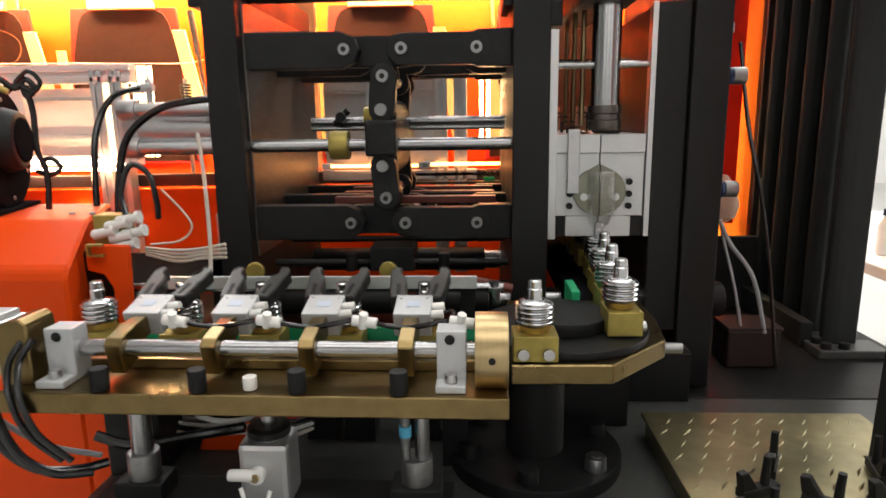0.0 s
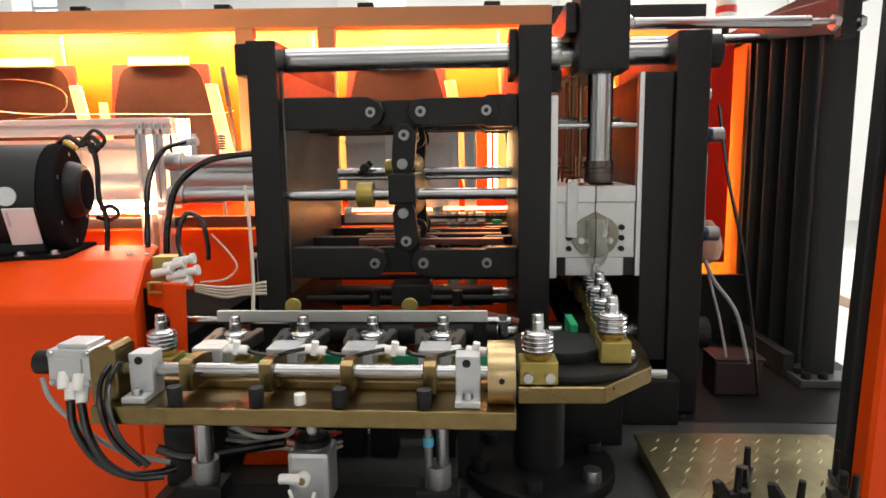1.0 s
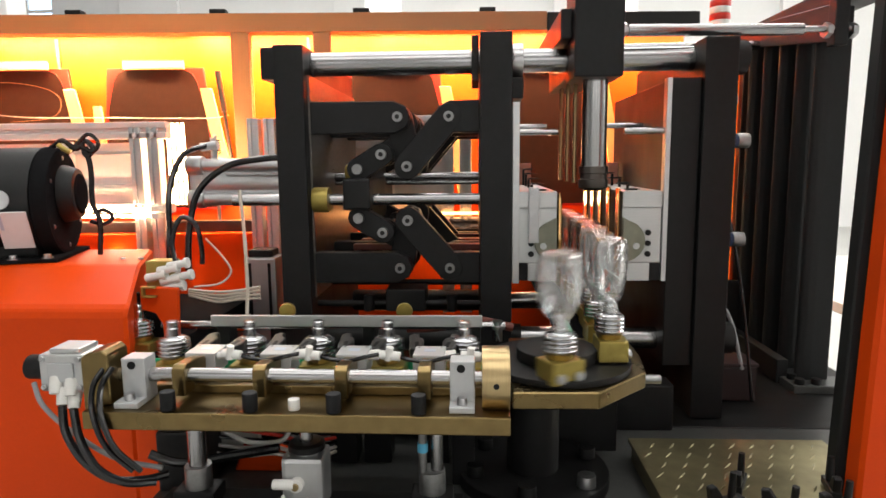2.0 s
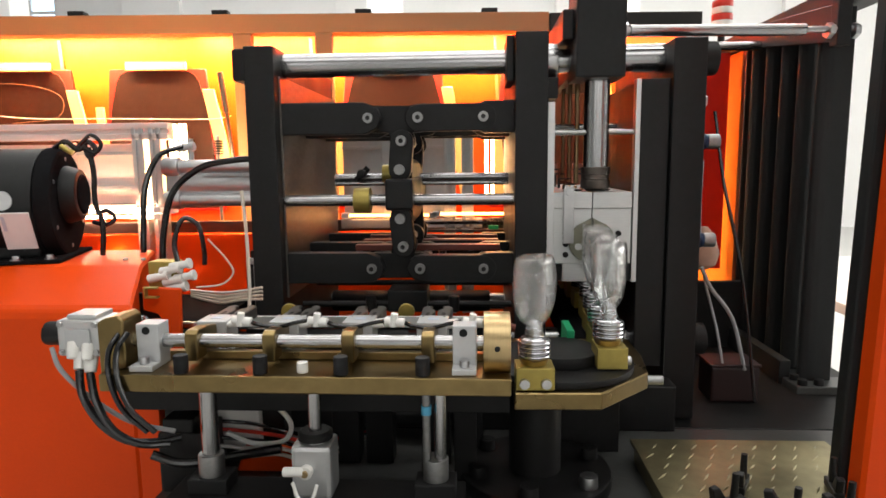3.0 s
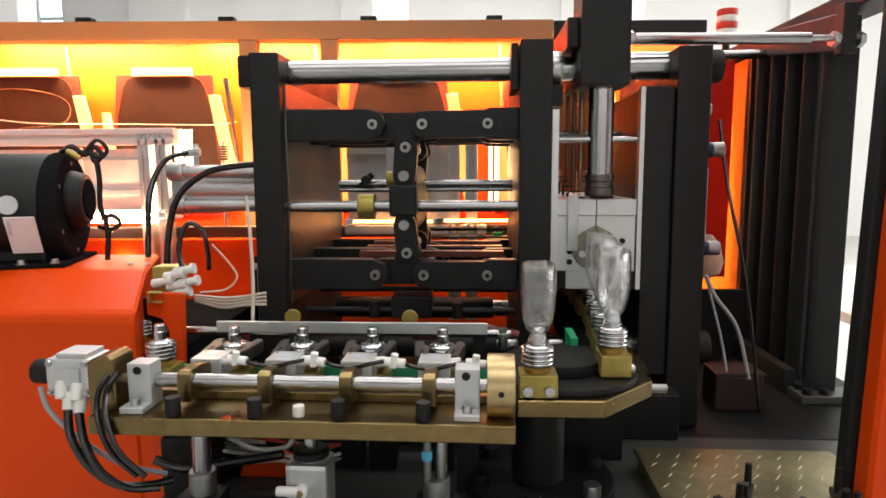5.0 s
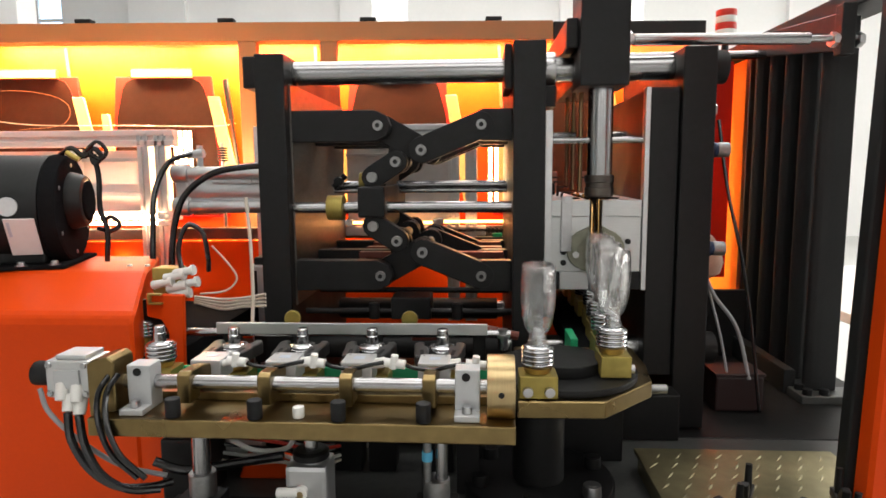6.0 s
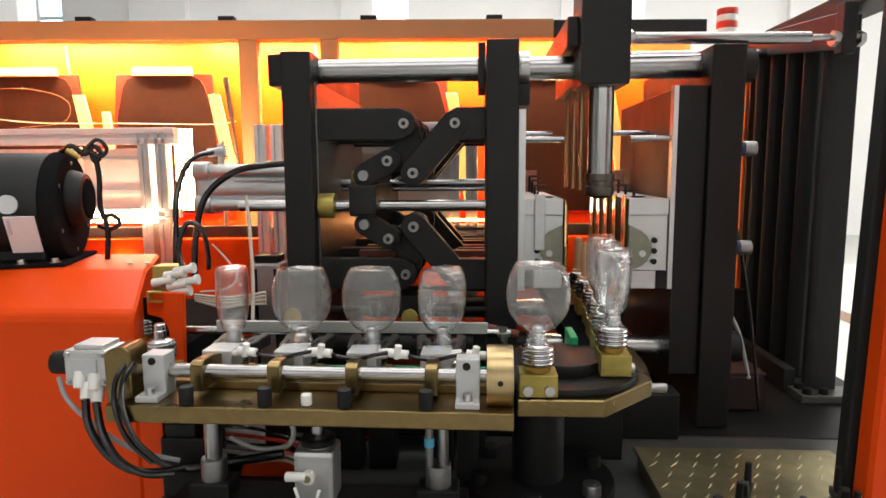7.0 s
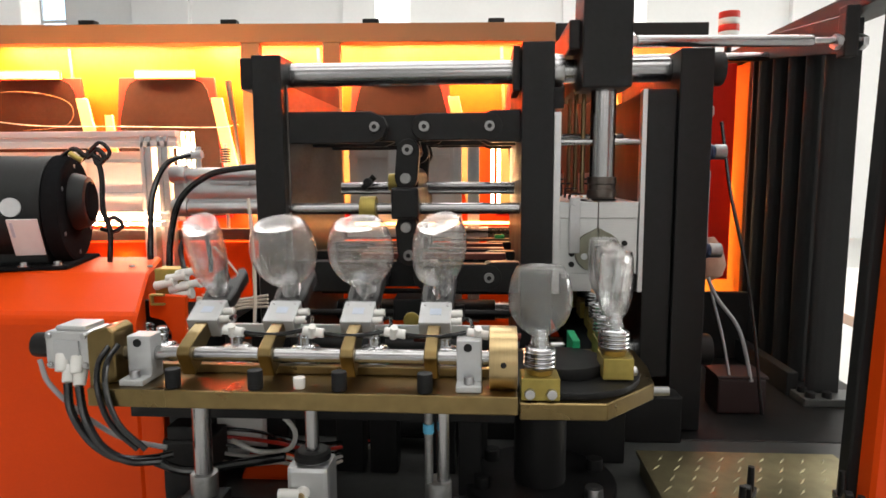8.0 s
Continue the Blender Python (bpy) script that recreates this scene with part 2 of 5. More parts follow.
# ---- mesh helpers ----
class Shape:
    """Collects bevelled boxes, rods, tubes and turned forms into one mesh."""

    def __init__(self):
        self.bm = bmesh.new()

    def box(self, x0, x1, y0, y1, z0, z1, bevel=0.0015):
        part_bm = bmesh.new()
        bmesh.ops.create_cube(part_bm, size=1)
        for v in part_bm.verts:
            v.co = Vector(((x0 + x1) / 2 + v.co.x * (x1 - x0), (y0 + y1) / 2 + v.co.y * (y1 - y0), (z0 + z1) / 2 + v.co.z * (z1 - z0)))
        if bevel:
            bevel = min(bevel, 0.3 * min(abs(x1 - x0), abs(y1 - y0), abs(z1 - z0)))
            bmesh.ops.bevel(part_bm, geom=part_bm.edges[:], offset=bevel, segments=2, affect="EDGES", profile=0.6)
        return self._join(part_bm)

    def rod(self, a, b, r, r2=None, seg=20, bevel=0.0):
        a, b = Vector(a), Vector(b)
        part_bm = bmesh.new()
        bmesh.ops.create_cone(part_bm, cap_ends=True, segments=seg, radius1=r, radius2=r if r2 is None else r2, depth=(b - a).length)
        if bevel:
            rims = [e for e in part_bm.edges if abs(e.verts[0].co.z - e.verts[1].co.z) < 1e-6]
            bmesh.ops.bevel(part_bm, geom=rims, offset=bevel, segments=2, affect="EDGES", profile=0.6)
        m = Matrix.Translation((a + b) / 2) @ (b - a).to_track_quat("Z", "Y").to_matrix().to_4x4()
        bmesh.ops.transform(part_bm, matrix=m, verts=part_bm.verts)
        for f in part_bm.faces:
            f.smooth = len(f.verts) == 4
        return self._join(part_bm)

    def prism(self, outline, a, b, axis="y", bevel=0.0015):
        """An outline in the plane across the axis, drawn out from a to b. y: (x, z); z: (x, y); x: (y, z)."""
        part_bm = bmesh.new()
        put = {"y": lambda u, v, w: (u, w, v), "z": lambda u, v, w: (u, v, w), "x": lambda u, v, w: (w, u, v)}[axis]
        low = [part_bm.verts.new(put(u, v, a)) for u, v in outline]
        high = [part_bm.verts.new(put(u, v, b)) for u, v in outline]
        part_bm.faces.new(low)
        part_bm.faces.new(high[::-1])
        n = len(outline)
        for i in range(n):
            part_bm.faces.new((low[i], high[i], high[(i + 1) % n], low[(i + 1) % n]))
        bmesh.ops.recalc_face_normals(part_bm, faces=part_bm.faces[:])
        if bevel:
            bmesh.ops.bevel(part_bm, geom=part_bm.edges[:], offset=bevel, segments=1, affect="EDGES", profile=0.6)
        return self._join(part_bm)

    def turned(self, profile, at=(0, 0, 0), sx=1.0, sy=1.0, seg=32, power=2.0, cap=True):
        """A turned form from (radius, height) rows; power above 2 squares its plan. A row may give its own x and y radii."""
        part_bm = bmesh.new()
        rings = []
        for row in profile:
            rx, ry, h = (row[0] * sx, row[0] * sy, row[1]) if len(row) == 2 else row
            ring = []
            for i in range(seg):
                a = 2 * math.pi * i / seg
                c, s = math.cos(a), math.sin(a)
                pw = power if abs(rx - ry) > 1e-5 else 2.0
                ring.append(part_bm.verts.new((at[0] + rx * math.copysign(abs(c) ** (2 / pw), c), at[1] + ry * math.copysign(abs(s) ** (2 / pw), s), at[2] + h)))
            rings.append(ring)
        for p, q in zip(rings, rings[1:]):
            for i in range(seg):
                f = part_bm.faces.new((p[i], p[(i + 1) % seg], q[(i + 1) % seg], q[i]))
                f.smooth = True
        if cap:
            part_bm.faces.new(rings[0][::-1])
            part_bm.faces.new(rings[-1])
        bmesh.ops.recalc_face_normals(part_bm, faces=part_bm.faces[:])
        return self._join(part_bm)

    def tube(self, points, r, seg=10, steps=8):
        """A smooth hose through the points."""
        pts = [Vector(p) for p in points]
        ext = [2 * pts[0] - pts[1], *pts, 2 * pts[-1] - pts[-2]]
        line = []
        for i in range(1, len(ext) - 2):
            a, b, c, d = ext[i - 1:i + 3]
            for k in range(steps):
                t = k / steps
                line.append(0.5 * (2 * b + (c - a) * t + (2 * a - 5 * b + 4 * c - d) * t * t + (3 * b - a - 3 * c + d) * t ** 3))
        line.append(pts[-1])
        part_bm = bmesh.new()
        rings = []
        for i, p in enumerate(line):
            way = (line[min(i + 1, len(line) - 1)] - line[max(i - 1, 0)]).normalized()
            u = way.cross(Vector((0.13, 0.97, 0.21))).normalized()
            v = way.cross(u)
            rings.append([part_bm.verts.new(p + r * (math.cos(2 * math.pi * k / seg) * u + math.sin(2 * math.pi * k / seg) * v)) for k in range(seg)])
        for p, q in zip(rings, rings[1:]):
            for k in range(seg):
                part_bm.faces.new((p[k], p[(k + 1) % seg], q[(k + 1) % seg], q[k])).smooth = True
        part_bm.faces.new(rings[0][::-1])
        part_bm.faces.new(rings[-1])
        return self._join(part_bm)

    def turn(self, m):
        bmesh.ops.transform(self.bm, matrix=m, verts=self.bm.verts)
        return self

    def _join(self, other):
        mesh = bpy.data.meshes.new("piece")
        other.to_mesh(mesh)
        other.free()
        self.bm.from_mesh(mesh)
        bpy.data.meshes.remove(mesh)
        return self


ORIGIN = {}


def thing(name, at, label, category, group="", kind=""):
    """A top-level Empty at its base, for parts given in world places."""
    ob = new(name)
    ob.location = at
    ob.empty_display_size = 0.05
    ORIGIN[ob.name] = Vector(at)
    return tagged(ob, label, category, group, kind)


def part(name, shape, mat, parent=None, label="", at=None):
    """One mesh object under a thing or a part; at: its own pivot in world places."""
    mesh = bpy.data.meshes.new(name)
    base = ORIGIN[parent.name] if parent else Vector((0, 0, 0))
    own = Vector(at) if at else base
    for e in shape.bm.edges:
        if len(e.link_faces) == 2 and e.calc_face_angle() > 0.62:
            e.smooth = False
    bmesh.ops.translate(shape.bm, vec=-own, verts=shape.bm.verts)
    shape.bm.to_mesh(mesh)
    shape.bm.free()
    mesh.materials.append(mat)
    ob = new(name, mesh)
    ob.parent = parent
    ob.location = own - base
    ORIGIN[ob.name] = own
    return tagged(ob, label) if label else ob


def single(name, shape, mat, label, category, at=(0, 0, 0), group="", kind=""):
    return tagged(part(name, shape, mat, None, "", at), label, category, group, kind)


def bolt_head(shape, at, way, r=0.007, h=0.006):
    a = Vector(at)
    w = Vector(way).normalized()
    return shape.rod(a, a + w * h, r, r * 0.94, 14, 0.0008).rod(a + w * h, a + w * (h + 0.0006), r * 0.5, r * 0.5, 6)


# ---- hall ----
def build_hall():
    s = Shape().box(-14, 14, -8, 16, -0.2, 0, 0)
    single("floor", s, CONCRETE, "pale grey polished concrete hall floor", "floor", kind="structure")
    wall = thing("wall_north", (0, 12, 0), "white plastered hall wall with tall window openings", "wall", kind="structure")
    part("wall_panel", Shape().box(-14, 14, 12, 12.2, 0, 2.0, 0).box(-14, 14, 12, 12.2, 5.2, 6.2, 0), PLASTER, wall)
    for i in range(8):
        x = -14 + i * 4
        part("pier", Shape().box(x - 0.55 if i else x, x + 0.55 if i < 7 else x, 11.9, 12.2, 2.0, 5.2, 0.01), PLASTER, wall)
    part("infill", Shape().box(-7.9, 13.45, 12.02, 12.18, 2.0, 5.2, 0), PLASTER, wall)
    for i, (x, half) in enumerate(((-12, 1.45), (-8.675, 0.775))):
        win = thing("window_%d" % (i + 1), (x, 12.1, 2.0), "assumed steel-framed window added round a fill light, unseen with clear panes", "window", kind="structure")
        f = Shape()
        for k in range(4):
            u = x - half + k * 2 * half / 3
            f.box(u - 0.03, u + 0.03, 12.05, 12.12, 2.0, 5.2, 0.004)
        for z in (2.03, 3.1, 4.15, 5.17):
            f.box(x - half, x + half, 12.06, 12.11, z - 0.03, z + 0.03, 0.004)
        part("window_frame", f, WHITE, win)
        part("pane", Shape().box(x - half, x + half, 12.08, 12.09, 2.0, 5.2, 0), PANE, win).visible_shadow = False
    single("wall_south", Shape().box(-14, 14, -8.2, -8, 0, 6.2, 0), PLASTER, "white plastered hall wall", "wall", kind="structure")
    single("wall_west", Shape().box(-14.2, -14, -8, 12, 0, 6.2, 0), PLASTER, "white plastered hall wall", "wall", kind="structure")
    single("wall_east", Shape().box(14, 14.2, -8, 12, 0, 6.2, 0), PLASTER, "white plastered hall wall", "wall", kind="structure")
    single("ceiling", Shape().box(-14, 14, -8, 12.2, 6.2, 6.3, 0), PLASTER, "white hall ceiling with assumed roof lights", "ceiling", kind="structure")
    # assumed frames added round the south, east and roof lamps, none in view
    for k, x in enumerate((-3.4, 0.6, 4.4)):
        win = thing("window_%d" % (k + 3), (x, -7.95, 1.9), "assumed steel-framed window added round a fill light, unseen", "window", kind="structure")
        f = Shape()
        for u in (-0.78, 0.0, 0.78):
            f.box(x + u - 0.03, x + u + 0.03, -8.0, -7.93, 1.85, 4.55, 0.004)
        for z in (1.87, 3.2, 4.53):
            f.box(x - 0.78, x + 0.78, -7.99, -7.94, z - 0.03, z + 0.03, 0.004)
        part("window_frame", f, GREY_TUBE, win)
    win = thing("window_6", (13.95, 4.0, 1.8), "long assumed window added round a fill light, unseen", "window", kind="structure")
    f = Shape()
    for k in range(6):
        y = k * 1.6
        f.box(13.93, 14.0, y - 0.03, y + 0.03, 1.75, 4.65, 0.004)
    for z in (1.77, 4.63):
        f.box(13.94, 13.99, 0.0, 8.0, z - 0.03, z + 0.03, 0.004)
    part("window_frame", f, GREY_TUBE, win)
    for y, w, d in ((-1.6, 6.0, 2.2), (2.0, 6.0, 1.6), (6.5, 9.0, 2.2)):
        roof = thing("roof_light", (0.3, y, 5.92), "long assumed roof light in the hall ceiling, unseen", "roof light", "roof lights", "structure")
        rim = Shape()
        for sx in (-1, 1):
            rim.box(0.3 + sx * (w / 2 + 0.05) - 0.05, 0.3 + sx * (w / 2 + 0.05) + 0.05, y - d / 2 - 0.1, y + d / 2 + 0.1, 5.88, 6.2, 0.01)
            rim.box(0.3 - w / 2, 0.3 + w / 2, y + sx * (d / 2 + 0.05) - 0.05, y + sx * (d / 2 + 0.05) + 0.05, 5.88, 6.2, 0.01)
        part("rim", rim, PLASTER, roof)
    for i, x in enumerate((-6.5, -1.2, 1.9, 6.0)):
        single("column", Shape().box(x - 0.22, x + 0.22, 8.6, 9.0, 0, 6.2, 0.02), PLASTER, "white painted hall column", "column", (x, 8.8, 0), "hall columns", "structure")


build_hall()


# ---- machine base, side frame and oven ----
def build_base():
    base = thing("machine_base", (0, 1.4, 0), "black steel machine base with raised deck", "machine base")
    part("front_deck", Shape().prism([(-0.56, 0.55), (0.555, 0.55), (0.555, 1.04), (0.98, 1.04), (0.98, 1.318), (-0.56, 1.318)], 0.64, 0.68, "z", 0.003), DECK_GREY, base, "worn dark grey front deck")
    # rear deck: same height, blacker than the front deck
    part("deck", Shape().prism([(-0.56, 1.32), (0.98, 1.32), (0.98, 2.75), (-1.9, 2.75), (-1.9, 1.76), (-0.56, 1.76)], 0.64, 0.68, "z", 0.003), REAR_BLACK, base)
    part("cabinet", Shape().prism([(-0.55, 0.6), (0.545, 0.6), (0.545, 1.06), (0.94, 1.06), (0.94, 2.7), (-1.86, 2.7), (-1.86, 1.77), (-0.55, 1.77)], 0.0, 0.638, "z", 0.003), BLACK_PAINT, base)
    # slotted risers seen below the lifting carriage
    for x in (-0.395, -0.25, -0.185, -0.075):
        part("riser", Shape().prism([(x - 0.026, 0.68), (x + 0.026, 0.68), (x + 0.026, 0.81), (x + 0.014, 0.83), (x - 0.014, 0.83), (x - 0.026, 0.81)], 1.14, 1.19), BLACK, base)
    part("cross_beam", Shape().box(-0.46, 0.42, 1.30, 1.36, 0.68, 0.78, 0.004), BLACK, base)
    part("pipe_stub", Shape().rod((-0.2, 1.26, 0.74), (0.0, 1.26, 0.74), 0.035), BLACK, base)
    plate = thing("checker_plate", (0.55, 1.0, 0.68), "yellowish galvanised checker plate lying on the deck", "floor plate")
    part("sheet", Shape().prism([(0.295, 0.78), (0.583, 0.78), (0.583, 1.035), (0.66, 1.035), (0.66, 1.175), (0.295, 1.175)], 0.712, 0.72, "z", 0.001).box(0.30, 0.55, 0.79, 1.16, 0.68, 0.7118, 0), CHECKER, plate)
    studs = []
    for i in range(10):
        for j in range(10):
            x, y = 0.314 + i * 0.0365 + (0.018 if j % 2 else 0.0), 0.80 + j * 0.038
            if x < 0.568 or (y > 1.05 and x < 0.648):
                studs.append((x, y, 52 + 6 * math.sin(7 * i + 3 * j)))
    bar = Shape()
    for x, y, a in studs:
        m = pose(x, y, 0.72, 0, 0, a)
        one = [m @ Vector(p) for p in ((-0.0165, 0, 0), (0, -0.0024, 0), (0.0165, 0, 0), (0, 0.0024, 0), (0, 0, 0.002))]
        vs = [bar.bm.verts.new(p) for p in one]
        for k in range(4):
            bar.bm.faces.new((vs[k], vs[(k + 1) % 4], vs[4]))
    tagged(part("tread_pattern", bar, CHECKER, plate), kind="stuff")


def clip_block(x, y, turn_z, scale=1.0):
    ob = thing("toggle_clip", (x, y, 0.722), "small black steel clip lying on the checker plate", "clip", "clips on the plate")
    part("foot", Shape().box(x - 0.03, x + 0.03, y - 0.008, y + 0.008, 0.722, 0.735, 0.002), BLACK, ob)
    part("post", Shape().rod((x + 0.01, y, 0.734), (x + 0.012, y, 0.775 * scale), 0.006, 0.005), BLACK, ob)
    part("lever", Shape().prism([(x - 0.03, 0.735), (x - 0.005, 0.735), (x - 0.022, 0.76), (x - 0.034, 0.758)], y - 0.006, y + 0.006), BLACK, ob)
    ob.rotation_euler[2] = radians(turn_z)


def build_side():
    side = thing("side_frame", (0.88, 1.4, 0.65), "black and orange side frame of the machine with dark louvre panels", "machine frame")
    part("orange_post", Shape().prism([(0.577, 0.0), (0.70, 0.0), (0.76, 2.1), (0.634, 2.1)], 0.955, 0.998, "y", 0.006), ORANGE, side, "orange painted sheet door panel")
    part("black_edge", Shape().prism([(0.566, 0.0), (0.60, 0.0), (0.657, 2.1), (0.623, 2.1)], 1.0, 1.03, "y", 0.003), BLACK_PAINT, side)
    part("front_foot", Shape().box(0.78, 0.93, 1.524, 1.60, 0.68, 0.70, 0.003), DECK_GREY, side)
    for k, (px, py) in enumerate(((0.80, 1.54), (0.84, 1.54), (0.80, 1.58))):
        part("foot_bolt", bolt_head(Shape(), (px, py, 0.70), (0, 0, 1), 0.012, 0.014), BLACK, side)
    part("top_beam", Shape().box(0.83, 0.93, 1.04, 2.45, 1.605, 1.645, 0.004), BLACK_PAINT, side)
    part("louvre_back", Shape().box(0.851, 0.86, 1.66, 2.03, 0.70, 1.60, 0.002), BLACK_PAINT, side)
    for k in range(5):
        y = 1.567 + k * 0.091
        right = 0.884 if k == 0 else 0.85
        part("louvre", Shape().prism([(0.806, y + 0.012), (0.81, y + 0.006), (0.822, y + 0.001), (0.838, y), (right, y + 0.004), (right, y + 0.016), (0.815, y + 0.024), (0.808, y + 0.02)], 0.70, 1.60, "z", 0.002), BLACK_PAINT, side)
    part("bottom_rail", Shape().box(0.772, 0.800, 1.60, 2.05, 0.681, 0.742, 0.003).box(0.8002, 0.856, 1.60, 2.03, 0.681, 0.6995, 0.002), BLACK_PAINT, side)
    part("corner_post", Shape().box(0.826, 0.858, 2.034, 2.062, 0.69, 1.60, 0.003), DARK_STEEL, side, "bare dark steel corner post")
    # added plate: its deep red imitates dim orange beside the lit panel
    part("dim_red_plate", Shape().box(0.655, 0.840, 2.196, 2.202, 0.88, 1.60, 0.002), RED_PAINT, side, "added deep red plate imitating dim orange sheet")
    part("skirt", Shape().box(0.50, 0.805, 1.93, 1.95, 0.68, 0.885, 0.003), BLACK_PAINT, side)
    part("rear_panel", Shape().box(0.86, 0.90, 2.035, 2.72, 0.68, 1.60, 0.004), LIT_ORANGE, side, "orange side panel, oven light painted yellow")
    part("brace_plate", Shape().prism([(1.50, 1.507), (2.05, 1.585), (2.05, 1.64), (1.50, 1.59)], 0.796, 0.803, "x", 0.002), BLACK_PAINT, side)
    # table with a small bottle, outside the machine
    pal = single("work_table", Shape().box(1.3, 2.6, 2.0, 3.4, 0.70, 0.74, 0.006).box(1.35, 1.43, 2.05, 2.13, 0, 0.70).box(2.45, 2.53, 2.05, 2.13, 0, 0.70).box(1.35, 1.43, 3.25, 3.33, 0, 0.70).box(2.45, 2.53, 3.25, 3.33, 0, 0.70), WHITE,
                 "white topped work table beside the machine", "table", (1.9, 2.7, 0))
    b = thing("small_bottle", (1.42, 2.35, 0.74), "small clear bottle with a blue cap on the table", "bottle")
    part("body", Shape().turned([(0.02, 0), (0.026, 0.006), (0.026, 0.10), (0.012, 0.13), (0.012, 0.14)], (1.42, 2.35, 0.74)), WHITE, b)
    part("cap", Shape().turned([(0.015, 0.138), (0.015, 0.16)], (1.42, 2.35, 0.74)), DARK_BLUE, b, "blue screw cap")


def build_oven():
    oven = thing("oven_hood", (-0.6, 2.5, 0.68), "orange painted heating oven hood with smoked hatches, glowing inside", "oven")
    part("back_panel", Shape().box(-2.2, 0.858, 2.60, 2.62, 0.711, 1.80, 0.002), ORANGE, oven)
    for x in (-1.66, -0.66, 0.08):
        part("seam", Shape().prism([(x, 1.78), (x + 0.012, 1.78), (x + 0.042, 1.1), (x + 0.03, 1.1)], 2.592, 2.5995, "y", 0.001), TAN, oven)
    # unseen panel added to stop lamp light leaking out of the oven's end
    part("end_light_block", Shape().box(-2.23, -2.202, 2.0, 2.62, 0.711, 1.83, 0.003), ORANGE, oven)
    part("top_beam", Shape().box(-2.2, 0.27, 2.40, 2.46, 1.762, 1.832, 0.004), TAN, oven, "orange cross beam, its shade painted tan")
    part("beam_end", Shape().box(0.272, 0.84, 2.40, 2.46, 1.762, 1.828, 0.004), BLACK_PAINT, oven, "black end of the cross beam")
    part("roof_sheet", Shape().box(-2.2, 0.80, 2.462, 2.64, 1.802, 1.82, 0.002), ORANGE, oven)
    for x0, x1 in ((-0.905, -0.835), (-0.60, -0.535)):
        part("upright", Shape().box(x0, x1, 2.40, 2.44, 0.711, 1.761, 0.003), TAN, oven)
    for x in (-1.48, -0.42, 0.05, -0.95):
        bolt = Shape().box(x - 0.03, x + 0.03, 2.41, 2.45, 1.833, 1.850, 0.004)
        part("hinge", bolt, BLACK, oven)
    part("floor_beam", Shape().box(-2.2, 0.6, 2.02, 2.06, 1.064, 1.10, 0.003), DARK_STEEL, oven)
    part("lower_sheet", Shape().box(-2.2, 0.5, 2.10, 2.12, 0.711, 1.05, 0.003), ORANGE, oven)
    # smoked hatches with a bright top hinge plate and a side flap
    for x in (-1.78, -1.25, -0.32, 0.30):
        hatch = part("hatch", Shape().prism([(x - 0.19, 1.66), (x + 0.19, 1.66), (x + 0.24, 1.1), (x - 0.24, 1.1)], 2.545, 2.56, "y", 0.003), RED_PAINT, oven, "red framed hatch with a smoked pane")
        part("pane", Shape().prism([(x - 0.145, 1.638), (x - 0.12, 1.65), (x + 0.12, 1.65), (x + 0.145, 1.638), (x + 0.162, 1.61), (x + 0.19, 1.5), (x + 0.225, 1.11), (x - 0.225, 1.11), (x - 0.19, 1.5), (x - 0.162, 1.61)], 2.5395, 2.5448, "y", 0.001), SMOKED, hatch, "smoked brown pane with rounded corners")
        part("hinge_plate", Shape().box(x - 0.115, x + 0.12, 2.52, 2.539, 1.652, 1.680, 0.002), CREAM, hatch, "pale hinge plate")
        part("side_flap", Shape().prism([(x + 0.188, 1.575), (x + 0.232, 1.575), (x + 0.315, 1.15), (x + 0.262, 1.15)], 2.50, 2.515, "y", 0.002), CREAM, hatch)
        part("side_flap", Shape().prism([(x - 0.235, 1.51), (x - 0.205, 1.51), (x - 0.175, 1.15), (x - 0.225, 1.15)], 2.505, 2.52, "y", 0.002), CREAM, hatch)
        part("hinge_line", Shape().box(x - 0.115, x + 0.12, 2.522, 2.536, 1.6805, 1.686, 0.001), TAN, hatch)
    part("gas_strut", Shape().rod((-0.965, 2.44, 1.60), (-0.925, 2.43, 1.24), 0.007).rod((-0.97, 2.44, 1.63), (-0.952, 2.437, 1.48), 0.011), DARK_STEEL, oven, "thin steel gas strut")
    part("cable", Shape().tube([(-2.0, 2.5, 1.5), (-1.75, 2.5, 1.47), (-1.4, 2.5, 1.465), (-1.05, 2.5, 1.46), (-0.95, 2.48, 1.47)], 0.0016), WIRE, oven)
    part("cable", Shape().tube([(-2.05, 2.5, 1.56), (-1.85, 2.49, 1.60), (-1.68, 2.49, 1.585), (-1.60, 2.49, 1.54), (-1.63, 2.49, 1.47), (-1.8, 2.49, 1.45)], 0.0008), TAN, oven)
    oven.rotation_euler[2] = radians(3.5)
    oven.location.z -= 0.03
    # lamp modules: aluminium profiles with glowing tubes behind
    for x0, x1, z0, z1 in ((-2.0, -0.955, 1.10, 1.372), (-0.70, -0.56, 0.98, 1.39), (-0.42, 0.02, 1.05, 1.38)):
        mod = thing("lamp_module", ((x0 + x1) / 2, 1.98, z0), "aluminium profile heating lamp module with glowing tubes", "heater", "lamp modules")
        posts = [x1 - 0.045, x1 - 0.10] if x1 - x0 > 0.3 else [x0 + 0.02, (x0 + x1) / 2, x1 - 0.02]
        for x in posts:
            part("profile", Shape().box(x - 0.018, x - 0.005, 1.95, 1.99, z0 - 0.27, z1, 0.002).box(x - 0.005, x + 0.005, 1.957, 1.985, z0 - 0.27, z1, 0).box(x + 0.005, x + 0.018, 1.95, 1.99, z0 - 0.27, z1, 0.002), ALUMINIUM, mod)
